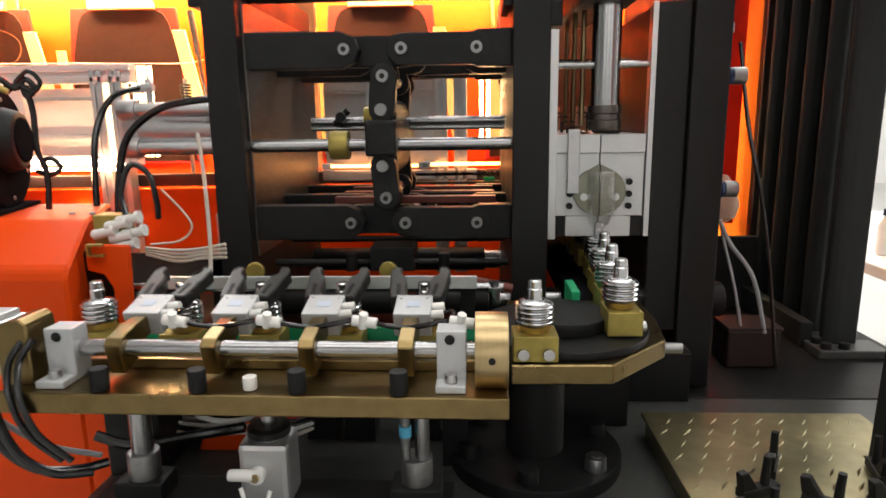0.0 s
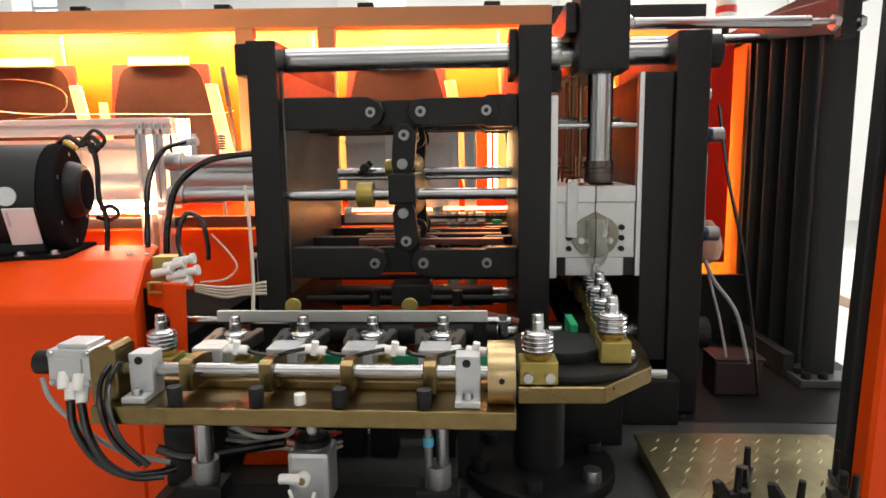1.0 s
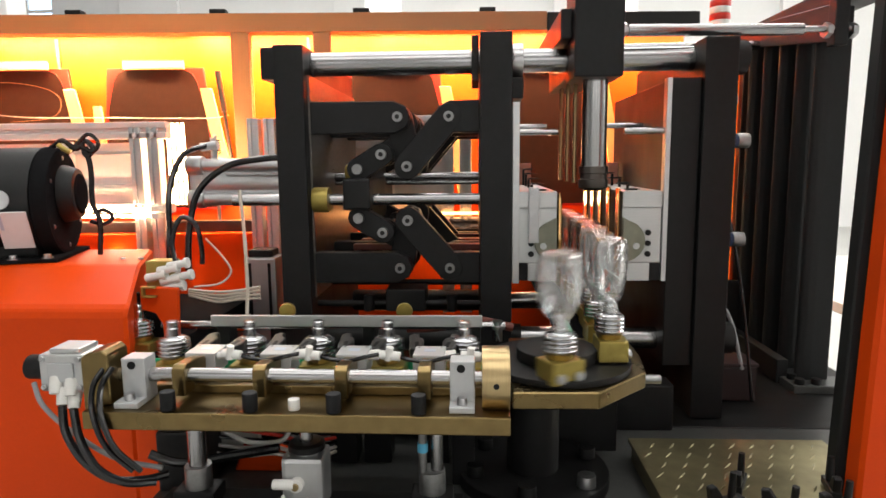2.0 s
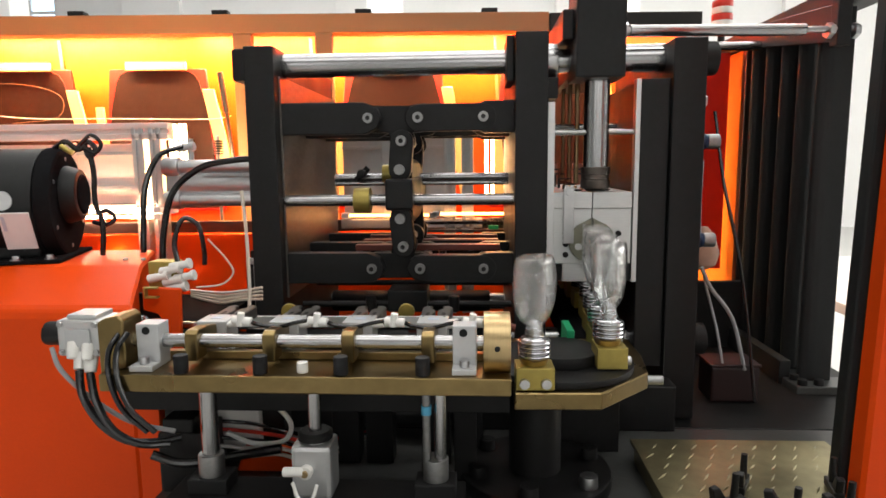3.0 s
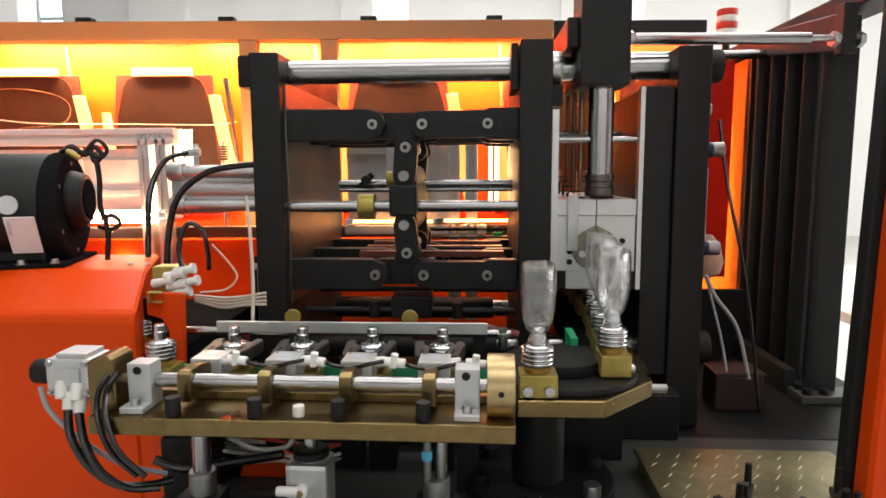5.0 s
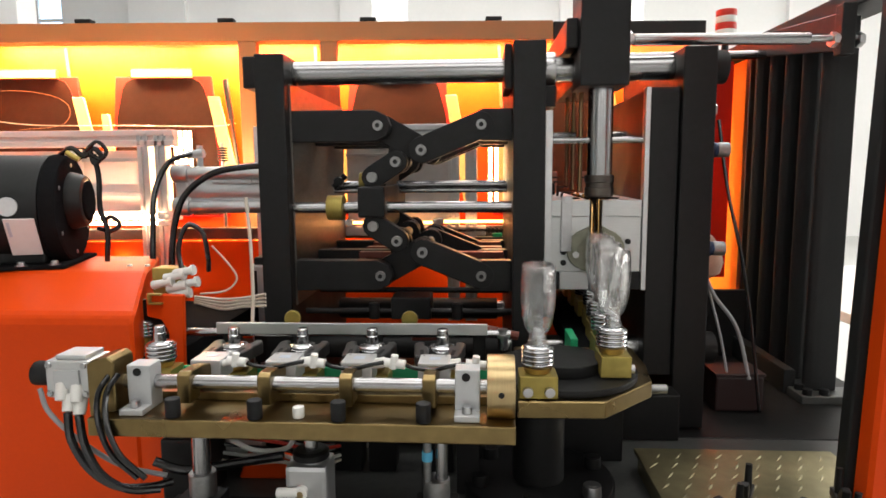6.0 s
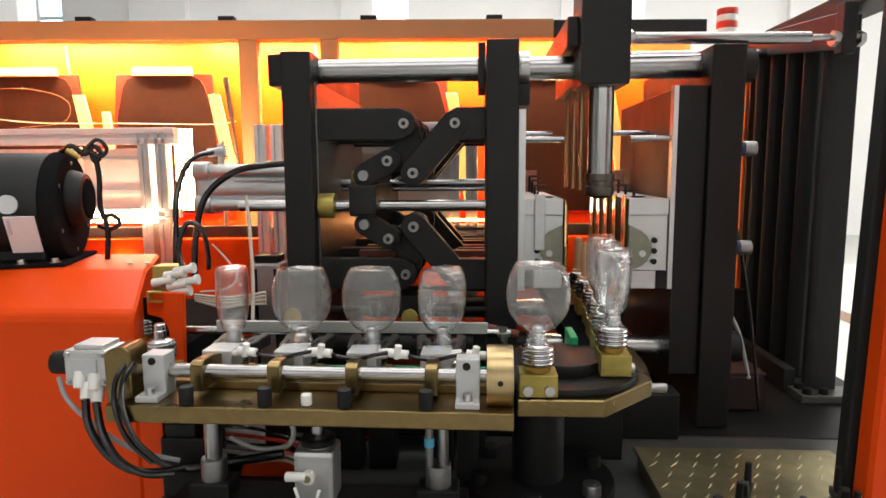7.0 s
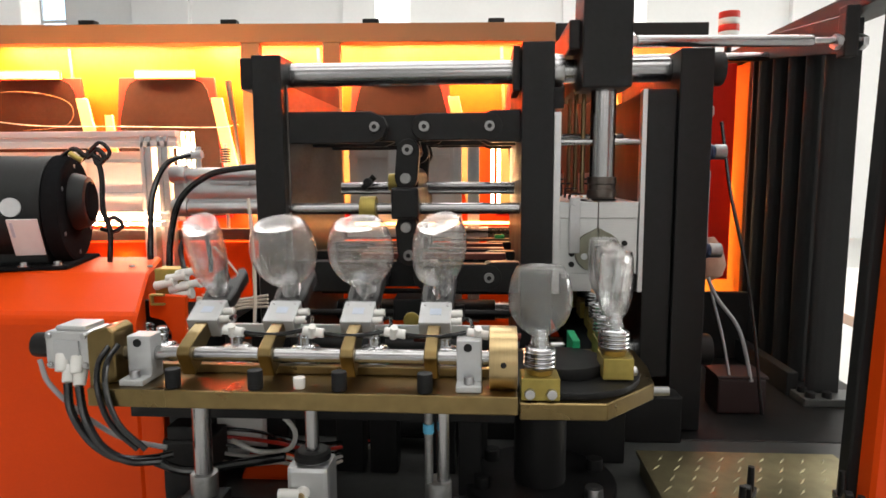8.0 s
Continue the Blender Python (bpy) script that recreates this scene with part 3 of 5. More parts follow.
        if x1 - x0 > 0.3:
            part("top_rail", Shape().box(x0, x1, 1.95, 1.99, z1 - 0.008, z1 + 0.012, 0.003).box(x0, x1, 1.958, 1.985, z1 - 0.02, z1 - 0.008, 0).box(x0, x1, 1.95, 1.99, z1 - 0.04, z1 - 0.02, 0.003), LIT_SHEET if x0 < -1 else SATIN, mod)
            part("bottom_rail", Shape().box(x0, x1, 1.95, 1.99, z0, z0 + 0.03, 0.003), LIT_SHEET if x0 < -1 else ALUMINIUM, mod)
            part("heat_shield", Shape().box(x0, x1 - 0.12, 2.01, 2.014, z0 + 0.03, z1 - 0.05, 0), LIT_SHEET if x0 < -1 else ALUMINIUM, mod, "aluminium heat shield")
            part("shield_lip", Shape().box(x0, x1 - 0.12, 1.99, 2.0098, z1 - 0.085, z1 - 0.075, 0.001).box(x0, x1 - 0.12, 1.99, 2.0098, z0 + 0.075, z0 + 0.09, 0.001), ALUMINIUM, mod)
            for x in [v for v in (-1.62, -1.30, -0.27) if x0 < v < x1]:
                part("divider", Shape().box(x - 0.02, x + 0.02, 1.96, 2.0, z0 + 0.03, z1 - 0.045, 0.003), LIT_SHEET if x0 < -1 else ALUMINIUM, mod)
    for x0, x1, z0, z1 in ((-1.0, -0.95, 1.12, 1.385), (0.035, 0.055, 1.14, 1.34)):
        lamp = thing("heat_lamp", (x0, 2.06, z0), "cluster of white-hot upright heating tubes", "lamp", "heating tubes")
        count = 4 if x1 - x0 > 0.04 else 2
        for k in range(count):
            x = x0 + (x1 - x0) * k / (count - 1)
            part("tube", Shape().rod((x, 2.06, z0), (x, 2.06, z1), 0.005, None, 8), TUBE_GLOW, lamp)
    # long tubes before the modules, on small clips
    for x0, x1, z in ((-1.75, -0.99, 1.093), (-1.75, -0.99, 1.115), (-0.40, -0.13, 1.093), (-0.12, 0.16, 1.096)):
        lamp = thing("heat_lamp", ((x0 + x1) / 2, 1.925, z), "long glowing infrared heating tube", "lamp", "heating tubes")
        part("tube", Shape().rod((x0, 1.925, z), (x1, 1.925, z), 0.0045, None, 10), TUBE_STRONG if x0 < -1 else TUBE_DIM, lamp)
        for x in (x0, x1):
            part("end_cap", Shape().box(x - 0.012, x + 0.012, 1.915, 1.95, z - 0.008, z + 0.008, 0.002), WHITE, lamp, "ceramic end cap")


build_base()
build_side()
build_oven()


# ---- orange housing with motor ----
def build_housing():
    h = thing("orange_housing", (-1.0, 1.3, 0.68), "orange painted sheet metal drive housing with sloping front", "machine housing")
    prof = [(1.075, 0.0), (1.075, 0.985), (1.085, 1.0), (1.235, 1.041), (1.26, 1.047), (1.50, 1.047), (1.50, 0.0)]
    shell = Shape().prism(prof, -2.2, -0.622, "x", 0.006)
    for v in shell.bm.verts:
        if v.co.x > -1.0:
            v.co.x -= max(0.0, v.co.y - 1.09) * 0.40
    part("shell", shell, ORANGE, h)
    part("side_lip", Shape().prism([(-0.64, 1.02), (-0.566, 1.017), (-0.572, 0.86), (-0.597, 0.86), (-0.599, 0.945), (-0.612, 0.968), (-0.64, 0.975)], 1.16, 1.172, "y", 0.002), ORANGE, h, "orange lip round the chain opening")
    # black sheet added for the darkness inside the chain opening
    part("opening_shade", Shape().box(-0.70, -0.598, 1.20, 1.21, 0.86, 1.0, 0.001), BLACK, h)
    part("lower_front", Shape().box(-0.6215, -0.578, 1.075, 1.10, 0.0, 0.858, 0.003), ORANGE, h)
    part("lip_bracket", Shape().box(-0.632, -0.605, 1.150, 1.1595, 1.018, 1.022, 0.001).box(-0.632, -0.605, 1.150, 1.1595, 1.0, 1.004, 0.001).box(-0.632, -0.628, 1.150, 1.1595, 1.0042, 1.0178, 0), OLIVE, h)
    part("foot_plate", Shape().box(-0.568, -0.50, 1.12, 1.3, 0.68, 0.84, 0.003), BLACK, h)
    for x in (-0.765, -0.725):
        part("bolt", bolt_head(Shape(), (x, 1.33, 1.047), (0, 0, 1), 0.006, 0.004), STEEL, h)
    m = thing("blower_motor", (-0.927, 1.40, 1.0475), "black blower motor with round casing and paper label", "motor")
    ex, my, mz, mr = -0.927, 1.40, 1.170, 0.121
    part("base_plate", Shape().box(ex - 0.36, ex + 0.012, 1.277, 1.50, 1.0475, 1.056, 0.002), DULL_BLACK, m)
    for x, y in ((ex - 0.012, 1.292), (ex - 0.075, 1.287)):
        part("bolt", bolt_head(Shape().rod((x, y, 1.056), (x, y, 1.058), 0.012, None, 16), (x, y, 1.058), (0, 0, 1), 0.008, 0.007), STEEL, m)
    part("casing", Shape().rod((ex - 0.36, my, mz), (ex - 0.034, my, mz), mr, None, 64, 0.006), BLACK_PAINT, m)
    for x in (ex - 0.30, ex - 0.16):
        part("casing_seam", Shape().rod((x, my, mz), (x + 0.006, my, mz), mr + 0.0022, None, 64, 0.001), BLACK_PAINT, m)
    part("pedestal", Shape().box(ex - 0.30, ex - 0.04, 1.32, 1.48, 1.056, 1.10, 0.006), BLACK_PAINT, m)
    part("end_bell", Shape().rod((ex - 0.033, my, mz), (ex, my, mz), mr + 0.004, mr - 0.002, 64, 0.008), DULL_BLACK, m)
    part("outlet_ring", Shape().rod((ex, my - 0.006, mz + 0.018), (ex + 0.032, my - 0.006, mz + 0.018), 0.066, 0.056, 48, 0.005), BLACK_PAINT, m)
    part("fan_cover", Shape().rod((ex + 0.032, my - 0.004, mz + 0.018), (ex + 0.036, my - 0.004, mz + 0.018), 0.046, 0.042, 40, 0.002), DULL_BLACK, m)
    for k in range(6):
        a = radians(30 + 60 * k)
        part("end_screw", bolt_head(Shape(), (ex - 0.002, my + 0.098 * math.cos(a), mz + 0.098 * math.sin(a)), (1, 0, 0), 0.005, 0.003), PIN, m)
    tilt = pose(ex - 0.066, my - 0.1125, mz - 0.052, 24)
    label = part("paper_label", Shape().box(-0.029, 0.029, -0.002, 0.001, -0.043, 0.043, 0).turn(tilt), PAPER, m, "white paper label with printed bars")
    part("print", Shape().box(-0.024, -0.018, -0.0032, -0.0026, 0.002, 0.036, 0).turn(tilt), PALE_BLUE, label)
    part("sticker", Shape().rod((0, 0.002, 0), (0, -0.002, 0), 0.02, None, 20).turn(pose(ex - 0.088, my - 0.121, mz + 0.012, -6)), STEEL, m, "round silver sticker")
    part("cable_knot", Shape().tube([(ex - 0.02, 1.40, 1.292), (ex + 0.01, 1.38, 1.306), (ex + 0.035, 1.38, 1.288), (ex + 0.055, 1.38, 1.306), (ex + 0.07, 1.38, 1.288), (ex + 0.055, 1.38, 1.273), (ex + 0.045, 1.38, 1.298), (ex + 0.015, 1.38, 1.278)], 0.006), HOSE, m)
    part("cable_knot", Shape().tube([(ex + 0.04, 1.375, 1.30), (ex + 0.066, 1.37, 1.32), (ex + 0.084, 1.372, 1.30), (ex + 0.07, 1.376, 1.282), (ex + 0.05, 1.376, 1.292)], 0.0045), HOSE, m)
    part("cable", Shape().tube([(ex + 0.055, 1.38, 1.293), (ex + 0.062, 1.38, 1.24), (ex + 0.06, 1.38, 1.17), (ex + 0.072, 1.38, 1.12), (ex + 0.067, 1.38, 1.048)], 0.006), HOSE, m)
    part("cable", Shape().tube([(ex + 0.062, 1.385, 1.145), (ex + 0.085, 1.38, 1.15), (ex + 0.098, 1.38, 1.132), (ex + 0.08, 1.38, 1.118), (ex + 0.05, 1.39, 1.125)], 0.005), HOSE, m)
    part("cable_tag", Shape().tube([(ex + 0.005, 1.365, 1.296), (ex + 0.02, 1.36, 1.286), (ex + 0.03, 1.36, 1.28)], 0.006), OLIVE, m, "yellow cable sleeve")
    m.rotation_euler[2] = radians(16)
    # valve fittings on the housing edge
    v = thing("valve_fittings", (-0.62, 1.2, 1.0), "white pneumatic push fittings on a brass block beside the housing", "fitting")
    part("block", Shape().box(-0.628, -0.575, 1.21, 1.25, 0.985, 1.05, 0.003), OLIVE, v)
    for x, z in ((-0.575, 1.036), (-0.555, 1.045), (-0.57, 1.015), (-0.548, 1.022), (-0.60, 1.022), (-0.565, 1.0)):
        part("fitting", Shape().rod((x - 0.018, 1.195, z - 0.004), (x + 0.018, 1.19, z + 0.004), 0.009, 0.007, 14, 0.001).rod((x + 0.018, 1.19, z + 0.004), (x + 0.024, 1.19, z + 0.005), 0.0105, None, 14), WHITE, v)
    part("hose", Shape().tube([(-0.56, 1.2, 1.045), (-0.565, 1.2, 1.09), (-0.55, 1.21, 1.135), (-0.525, 1.22, 1.12), (-0.52, 1.23, 1.07), (-0.525, 1.24, 1.04)], 0.005), HOSE, v)
    part("loop_wire", Shape().tube([(-0.52, 1.25, 1.09), (-0.49, 1.26, 1.05), (-0.475, 1.26, 1.02), (-0.50, 1.26, 0.995), (-0.55, 1.25, 0.99)], 0.002), WIRE, v)
    v.location.x -= 0.024
    v.location.z += 0.012
    w = thing("pale_wires", (-0.45, 1.3, 0.9), "pale wires hanging beside the clamp", "wire")
    part("wire", Shape().tube([(-0.465, 1.24, 1.20), (-0.46, 1.24, 1.12), (-0.455, 1.23, 1.02), (-0.455, 1.22, 0.95)], 0.0035), WIRE, w)
    for k in range(4):
        part("wire", Shape().tube([(-0.60, 1.28, 0.99 - 0.004 * k), (-0.54, 1.28, 0.985 - 0.007 * k), (-0.49, 1.27, 0.99 - 0.006 * k), (-0.44, 1.26, 1.0 - 0.008 * k)], 0.003), WIRE, w)


build_housing()


# ---- mould clamp ----
CLAMP_Y0, CLAMP_Y1 = 1.36, 1.92
frame_at = (0.0, 1.6, 0.68)
clamp_frame = thing("clamp_frame", frame_at, "black steel clamp frame with polished tie bars", "machine frame")
part("left_platen", Shape().box(-0.492, -0.428, CLAMP_Y0, CLAMP_Y1, 0.684, 1.50, 0.003), BLACK, clamp_frame)
part("platen_lining", Shape().box(-0.428, -0.423, CLAMP_Y0 + 0.03, CLAMP_Y1, 0.95, 1.44, 0.001), SMEARED, clamp_frame, "smeared bare steel inner face")
part("right_platen", Shape().box(0.408, 0.476, CLAMP_Y0, CLAMP_Y1, 0.684, 1.50, 0.003), BLACK, clamp_frame)
part("back_plate", Shape().box(0.3465, 0.4065, CLAMP_Y0 + 0.012, CLAMP_Y1, 0.80, 1.42, 0.003), BLACK, clamp_frame)
part("side_strip", Shape().box(0.336, 0.346, CLAMP_Y0 + 0.01, CLAMP_Y0 + 0.035, 0.99, 1.42, 0.001), ALUMINIUM, clamp_frame, "bare aluminium edge strip")
for y, z in ((1.44, 1.468), (1.44, 0.845), (1.84, 0.845)):
    if z > 0:
        part("tie_bar", Shape().rod((-0.50, y, z), (0.51, y, z), 0.0255, None, 32), CHROME, clamp_frame, "polished steel tie bar")
        part("tie_nut", Shape().box(-0.533, -0.493, y - 0.04, y + 0.04, z - 0.035, z + 0.034, 0.005), BLACK, clamp_frame)
        part("tie_nut", Shape().rod((0.477, y, z), (0.519, y, z), 0.036, None, 32, 0.004), BLACK, clamp_frame)
# black covers added to keep the lower tie bars dark under the clamp
for y in (1.44, 1.84):
    part("bar_dark_cover", Shape().rod((-0.425, y, 0.845), (0.04, y, 0.845), 0.031, None, 28, 0.002), BLACK, clamp_frame)
for z in (1.29, 1.075):
    for y in (1.42, 1.6):
        spring = part("spring_bolt", Shape().rod((0.476, y, z), (0.502, y, z), 0.0155, None, 20, 0.002), DARK_BLUE, clamp_frame, "blue sprung end bolt")
        part("bolt_end", Shape().rod((0.502, y, z), (0.527, y, z), 0.0160, None, 20, 0.002), PIN, spring)
        for k in range(3):
            part("coil", Shape().rod((0.480 + 0.007 * k, y, z), (0.483 + 0.007 * k, y, z), 0.0172, None, 20, 0.001), DARK_BLUE, spring)
part("end_bolt", Shape().rod((0.476, 1.41, 1.375), (0.492, 1.41, 1.375), 0.015, None, 6, 0.002).rod((0.476, 1.41, 1.345), (0.487, 1.41, 1.345), 0.01, None, 16), STEEL, clamp_frame)
for up in (1, -1):
    zc = 1.183 + up * 0.165
    for y in (1.385, 1.58, 1.79):
        part("fixed_lug", Shape().prism([(-0.4225, zc - 0.034), (-0.24, zc - 0.034), (-0.214, zc - 0.022), (-0.205, zc), (-0.214, zc + 0.022), (-0.24, zc + 0.034), (-0.4225, zc + 0.034)], y, y + 0.035), BLACK, clamp_frame)
    pin = part("pivot_pin", Shape().rod((-0.232, 1.375, zc), (-0.232, 1.84, zc), 0.011, None, 18, 0.001), PIN, clamp_frame, "steel pivot pin")
    part("pin_socket", Shape().rod((-0.232, 1.3752, zc), (-0.232, 1.3738, zc), 0.0055, None, 6), BLACK, pin)
# drive cylinder and hoses on the clamp's outer side
part("drive_cylinder", Shape().rod((-0.765, 1.65, 1.205), (-0.525, 1.65, 1.205), 0.047, None, 40).rod((-0.765, 1.61, 1.248), (-0.525, 1.61, 1.248), 0.017, None, 24).rod((-0.765, 1.61, 1.162), (-0.525, 1.61, 1.162), 0.017, None, 24).box(-0.765, -0.525, 1.608, 1.69, 1.17, 1.24, 0.004), ALUMINIUM, clamp_frame, "ribbed aluminium drive cylinder")
part("cylinder_cap", Shape().box(-0.80, -0.765, 1.605, 1.70, 1.16, 1.25, 0.006).rod((-0.803, 1.61, 1.248), (-0.76, 1.61, 1.248), 0.024, None, 24, 0.004).rod((-0.803, 1.61, 1.162), (-0.76, 1.61, 1.162), 0.024, None, 24, 0.004), ALUMINIUM, clamp_frame)
part("reed_switch", Shape().box(-0.70, -0.56, 1.60, 1.608, 1.222, 1.228, 0.001).rod((-0.60, 1.606, 1.225), (-0.60, 1.598, 1.225), 0.006, None, 12), SATIN, clamp_frame)
part("cylinder_neck", Shape().rod((-0.525, 1.65, 1.205), (-0.492, 1.65, 1.205), 0.04, None, 24), BLACK, clamp_frame)
part("port", Shape().rod((-0.745, 1.64, 1.265), (-0.745, 1.64, 1.32), 0.008, None, 14).rod((-0.77, 1.62, 1.295), (-0.725, 1.62, 1.30), 0.011, None, 14), SATIN, clamp_frame)
part("hose", Shape().tube([(-0.75, 1.62, 1.30), (-0.79, 1.56, 1.275), (-0.80, 1.5, 1.2), (-0.79, 1.46, 1.1), (-0.79, 1.45, 1.0)], 0.007), HOSE, clamp_frame)
part("hose", Shape().tube([(-0.484, 1.45, 1.265), (-0.56, 1.46, 1.262), (-0.65, 1.48, 1.245), (-0.72, 1.48, 1.19), (-0.745, 1.47, 1.1), (-0.75, 1.46, 1.0)], 0.0078), HOSE, clamp_frame)

moving = thing("moving_platen", frame_at, "black steel moving platen with guide rods", "machine part")
part("platen", Shape().box(0.084, 0.152, CLAMP_Y0, CLAMP_Y1, 0.684, 1.518, 0.003), BLACK, moving)
part("bush_plate", Shape().box(0.066, 0.082, CLAMP_Y0 + 0.02, 1.52, 1.42, 1.515, 0.003), BLACK, moving)
part("tie_bush", Shape().rod((0.153, 1.44, 1.468), (0.178, 1.44, 1.468), 0.037, None, 32, 0.002), STEEL, moving, "turned steel guide bush")
part("bush_block", Shape().box(0.152, 0.178, 1.40, 1.50, 1.385, 1.43, 0.003), BLACK, moving)
part("side_strip", Shape().box(0.153, 0.168, CLAMP_Y0 + 0.01, CLAMP_Y0 + 0.035, 0.985, 1.375, 0.001), ALUMINIUM, moving, "bare aluminium edge strip")
for y, z, r in ((1.40, 1.17, 0.0125), (1.62, 1.215, 0.010), (1.62, 1.20, 0.006)):
    part("guide_rod", Shape().rod((-0.47 if r > 0.012 else -0.36, y, z), (0.083, y, z), r, None, 24), CHROME, moving, "polished guide rod")
for up in (1, -1):
    zc = 1.183 + up * 0.165
    for y in (1.385, 1.58, 1.79):
        part("moving_lug", Shape().prism([(0.083, zc - 0.034), (0.02, zc - 0.034), (-0.005, zc - 0.022), (-0.012, zc), (-0.005, zc + 0.022), (0.02, zc + 0.034), (0.083, zc + 0.034)], y, y + 0.035), BLACK, moving)
    pin = part("pivot_pin", Shape().rod((0.0167, 1.375, zc), (0.0167, 1.84, zc), 0.011, None, 18, 0.001), PIN, moving, "steel pivot pin")
    part("pin_socket", Shape().rod((0.0167, 1.3752, zc), (0.0167, 1.3738, zc), 0.0055, None, 6), BLACK, pin)
part("guide_pin", Shape().rod((0.168, 1.385, 1.312), (0.250, 1.385, 1.312), 0.0065, None, 16), CHROME, moving)
part("guide_pin", Shape().rod((0.152, 1.60, 1.335), (0.250, 1.60, 1.335), 0.0065, None, 16), CHROME, moving)
part("guide_pin", Shape().rod((0.252, 1.385, 1.312), (0.336, 1.385, 1.312), 0.0065, None, 16), CHROME, clamp_frame)
part("guide_pin", Shape().rod((0.252, 1.60, 1.335), (0.352, 1.60, 1.335), 0.0065, None, 16), CHROME, clamp_frame)


def mould_half(sign):
    """One half of the mould, closed against the other at x = 0.25."""
    c = 0.25
    ob = thing("mould_half", (c + sign * 0.04, 1.6, 0.995), "silver milled steel half of a blow mould", "mould", "mould halves")
    def sx(v):
        return c + sign * v
    def bx(s, a, b, *rest, bevel=0.0015):
        lo, hi = sorted((sx(a), sx(b)))
        return s.box(lo, hi, *rest, bevel)
    body = Shape()
    bx(body, 0.0008, 0.084, 1.375, 1.86, 1.03, 1.15)
    bx(body, 0.0008, 0.062, 1.375, 1.86, 0.99, 1.0295)
    part("body", body, MOULD, ob)
    part("top_plate", bx(Shape(), 0.0008, 0.084, 1.371, 1.86, 1.1505, 1.185), MOULD, ob)
    part("notch_block", bx(Shape(), 0.0625, 0.087, 1.378, 1.5, 0.99, 1.028), BLACK, ob)
    # halves of the rounded end inserts, a little proud of the face
    pts = [(0.001, 1.13)] + [(0.05 * math.sin(a) if a else 0.001, 1.078 + 0.046 * math.cos(a)) for a in [radians(18 + 18 * k) for k in range(9)]] + [(0.001, 1.03)]
    part("end_insert", Shape().prism([(sx(u), v) for u, v in pts], 1.366, 1.3745, "y", 0.001), INSERT, ob, "worn grey end insert")
    for z in (1.05, 1.073, 1.096):
        part("socket_hole", Shape().rod((sx(0.056), 1.3735, z), (sx(0.056), 1.368, z), 0.0062, None, 16), BLACK, ob)
    part("socket_hole", Shape().rod((sx(0.03), 1.3655, 1.068), (sx(0.03), 1.362, 1.068), 0.007, None, 16), MOULD, ob)
    part("comb_plate", bx(Shape(), 0.02, 0.084, 1.80, 1.806, 1.1852, 1.245), SALMON, ob, "comb plate, oven light painted pink")
    for k in range(5):
        y, z = 1.42 + k * 0.085, 1.187 + k * 0.0105
        part("comb_finger", Shape().prism([(sx(0.012), z), (sx(0.022), z - 0.0022), (sx(0.040), z - 0.0018), (sx(0.050), z + 0.0008), (sx(0.038), z + 0.0022), (sx(0.022), z + 0.002)], y, y + 0.012, "y", 0.0005), BLACK, ob)
        part("finger_post", bx(Shape(), 0.040, 0.046, y + 0.003, y + 0.009, 1.1852, z - 0.0021, bevel=0.0003), BLACK, ob)
    if sign < 0:
        part("latch_bar", bx(Shape(), 0.04, 0.062, 1.362, 1.3705, 1.075, 1.195), STEEL, ob, "dull steel latch bar")
        part("latch_screw", bolt_head(Shape(), (sx(0.051), 1.362, 1.185), (0, -1, 0), 0.008, 0.004), STEEL, ob)
    # dark sheet and gold pieces imitate shade and amber glints on the cavity faces
    part("parting_face", bx(Shape(), 0.0004, 0.0008, 1.376, 1.859, 0.995, 1.184, bevel=0), BLACK, ob)
    for k in range(5):
        y = 1.392 + k * 0.098
        if sign > 0:
            part("strip", bx(Shape(), -0.0045, 0.0003, y, y + 0.030, 1.005, 1.19, bevel=0.002), GOLD, ob, "gold strip imitating a glint on the cavity face")
        else:
            part("glint_column", Shape().turned([(0.004, 0), (0.0065, 0.004), (0.0065, 0.05), (0.008, 0.054), (0.0065, 0.058), (0.0065, 0.12), (0.005, 0.145), (0.0015, 0.156)], (sx(-0.008), y + 0.01, 1.025), seg=14), GOLD, ob, "gold column imitating an amber cavity glint")
    return ob


mould_left = mould_half(-1)
mould_right = mould_half(1)

# toggle links: pivots A (frame), B (knee), C (moving platen), P (pull pin), Q (crosshead)
AX, CX, ZC, ARM, FRONT, PULL = -0.232, 0.0167, 1.183, 0.1083, 0.1404, 0.062
PR, PA = 0.0869, 34.6


def bar_outline(x0, z0, x1, z1, r, n=6):
    a = math.atan2(z1 - z0, x1 - x0)
    pts = []
    for cx, cz, start in ((x1, z1, a - math.pi / 2), (x0, z0, a + math.pi / 2)):
        for k in range(n + 1):
            b = start + math.pi * k / n
            pts.append((cx + r * math.cos(b), cz + r * math.sin(b)))
    return pts


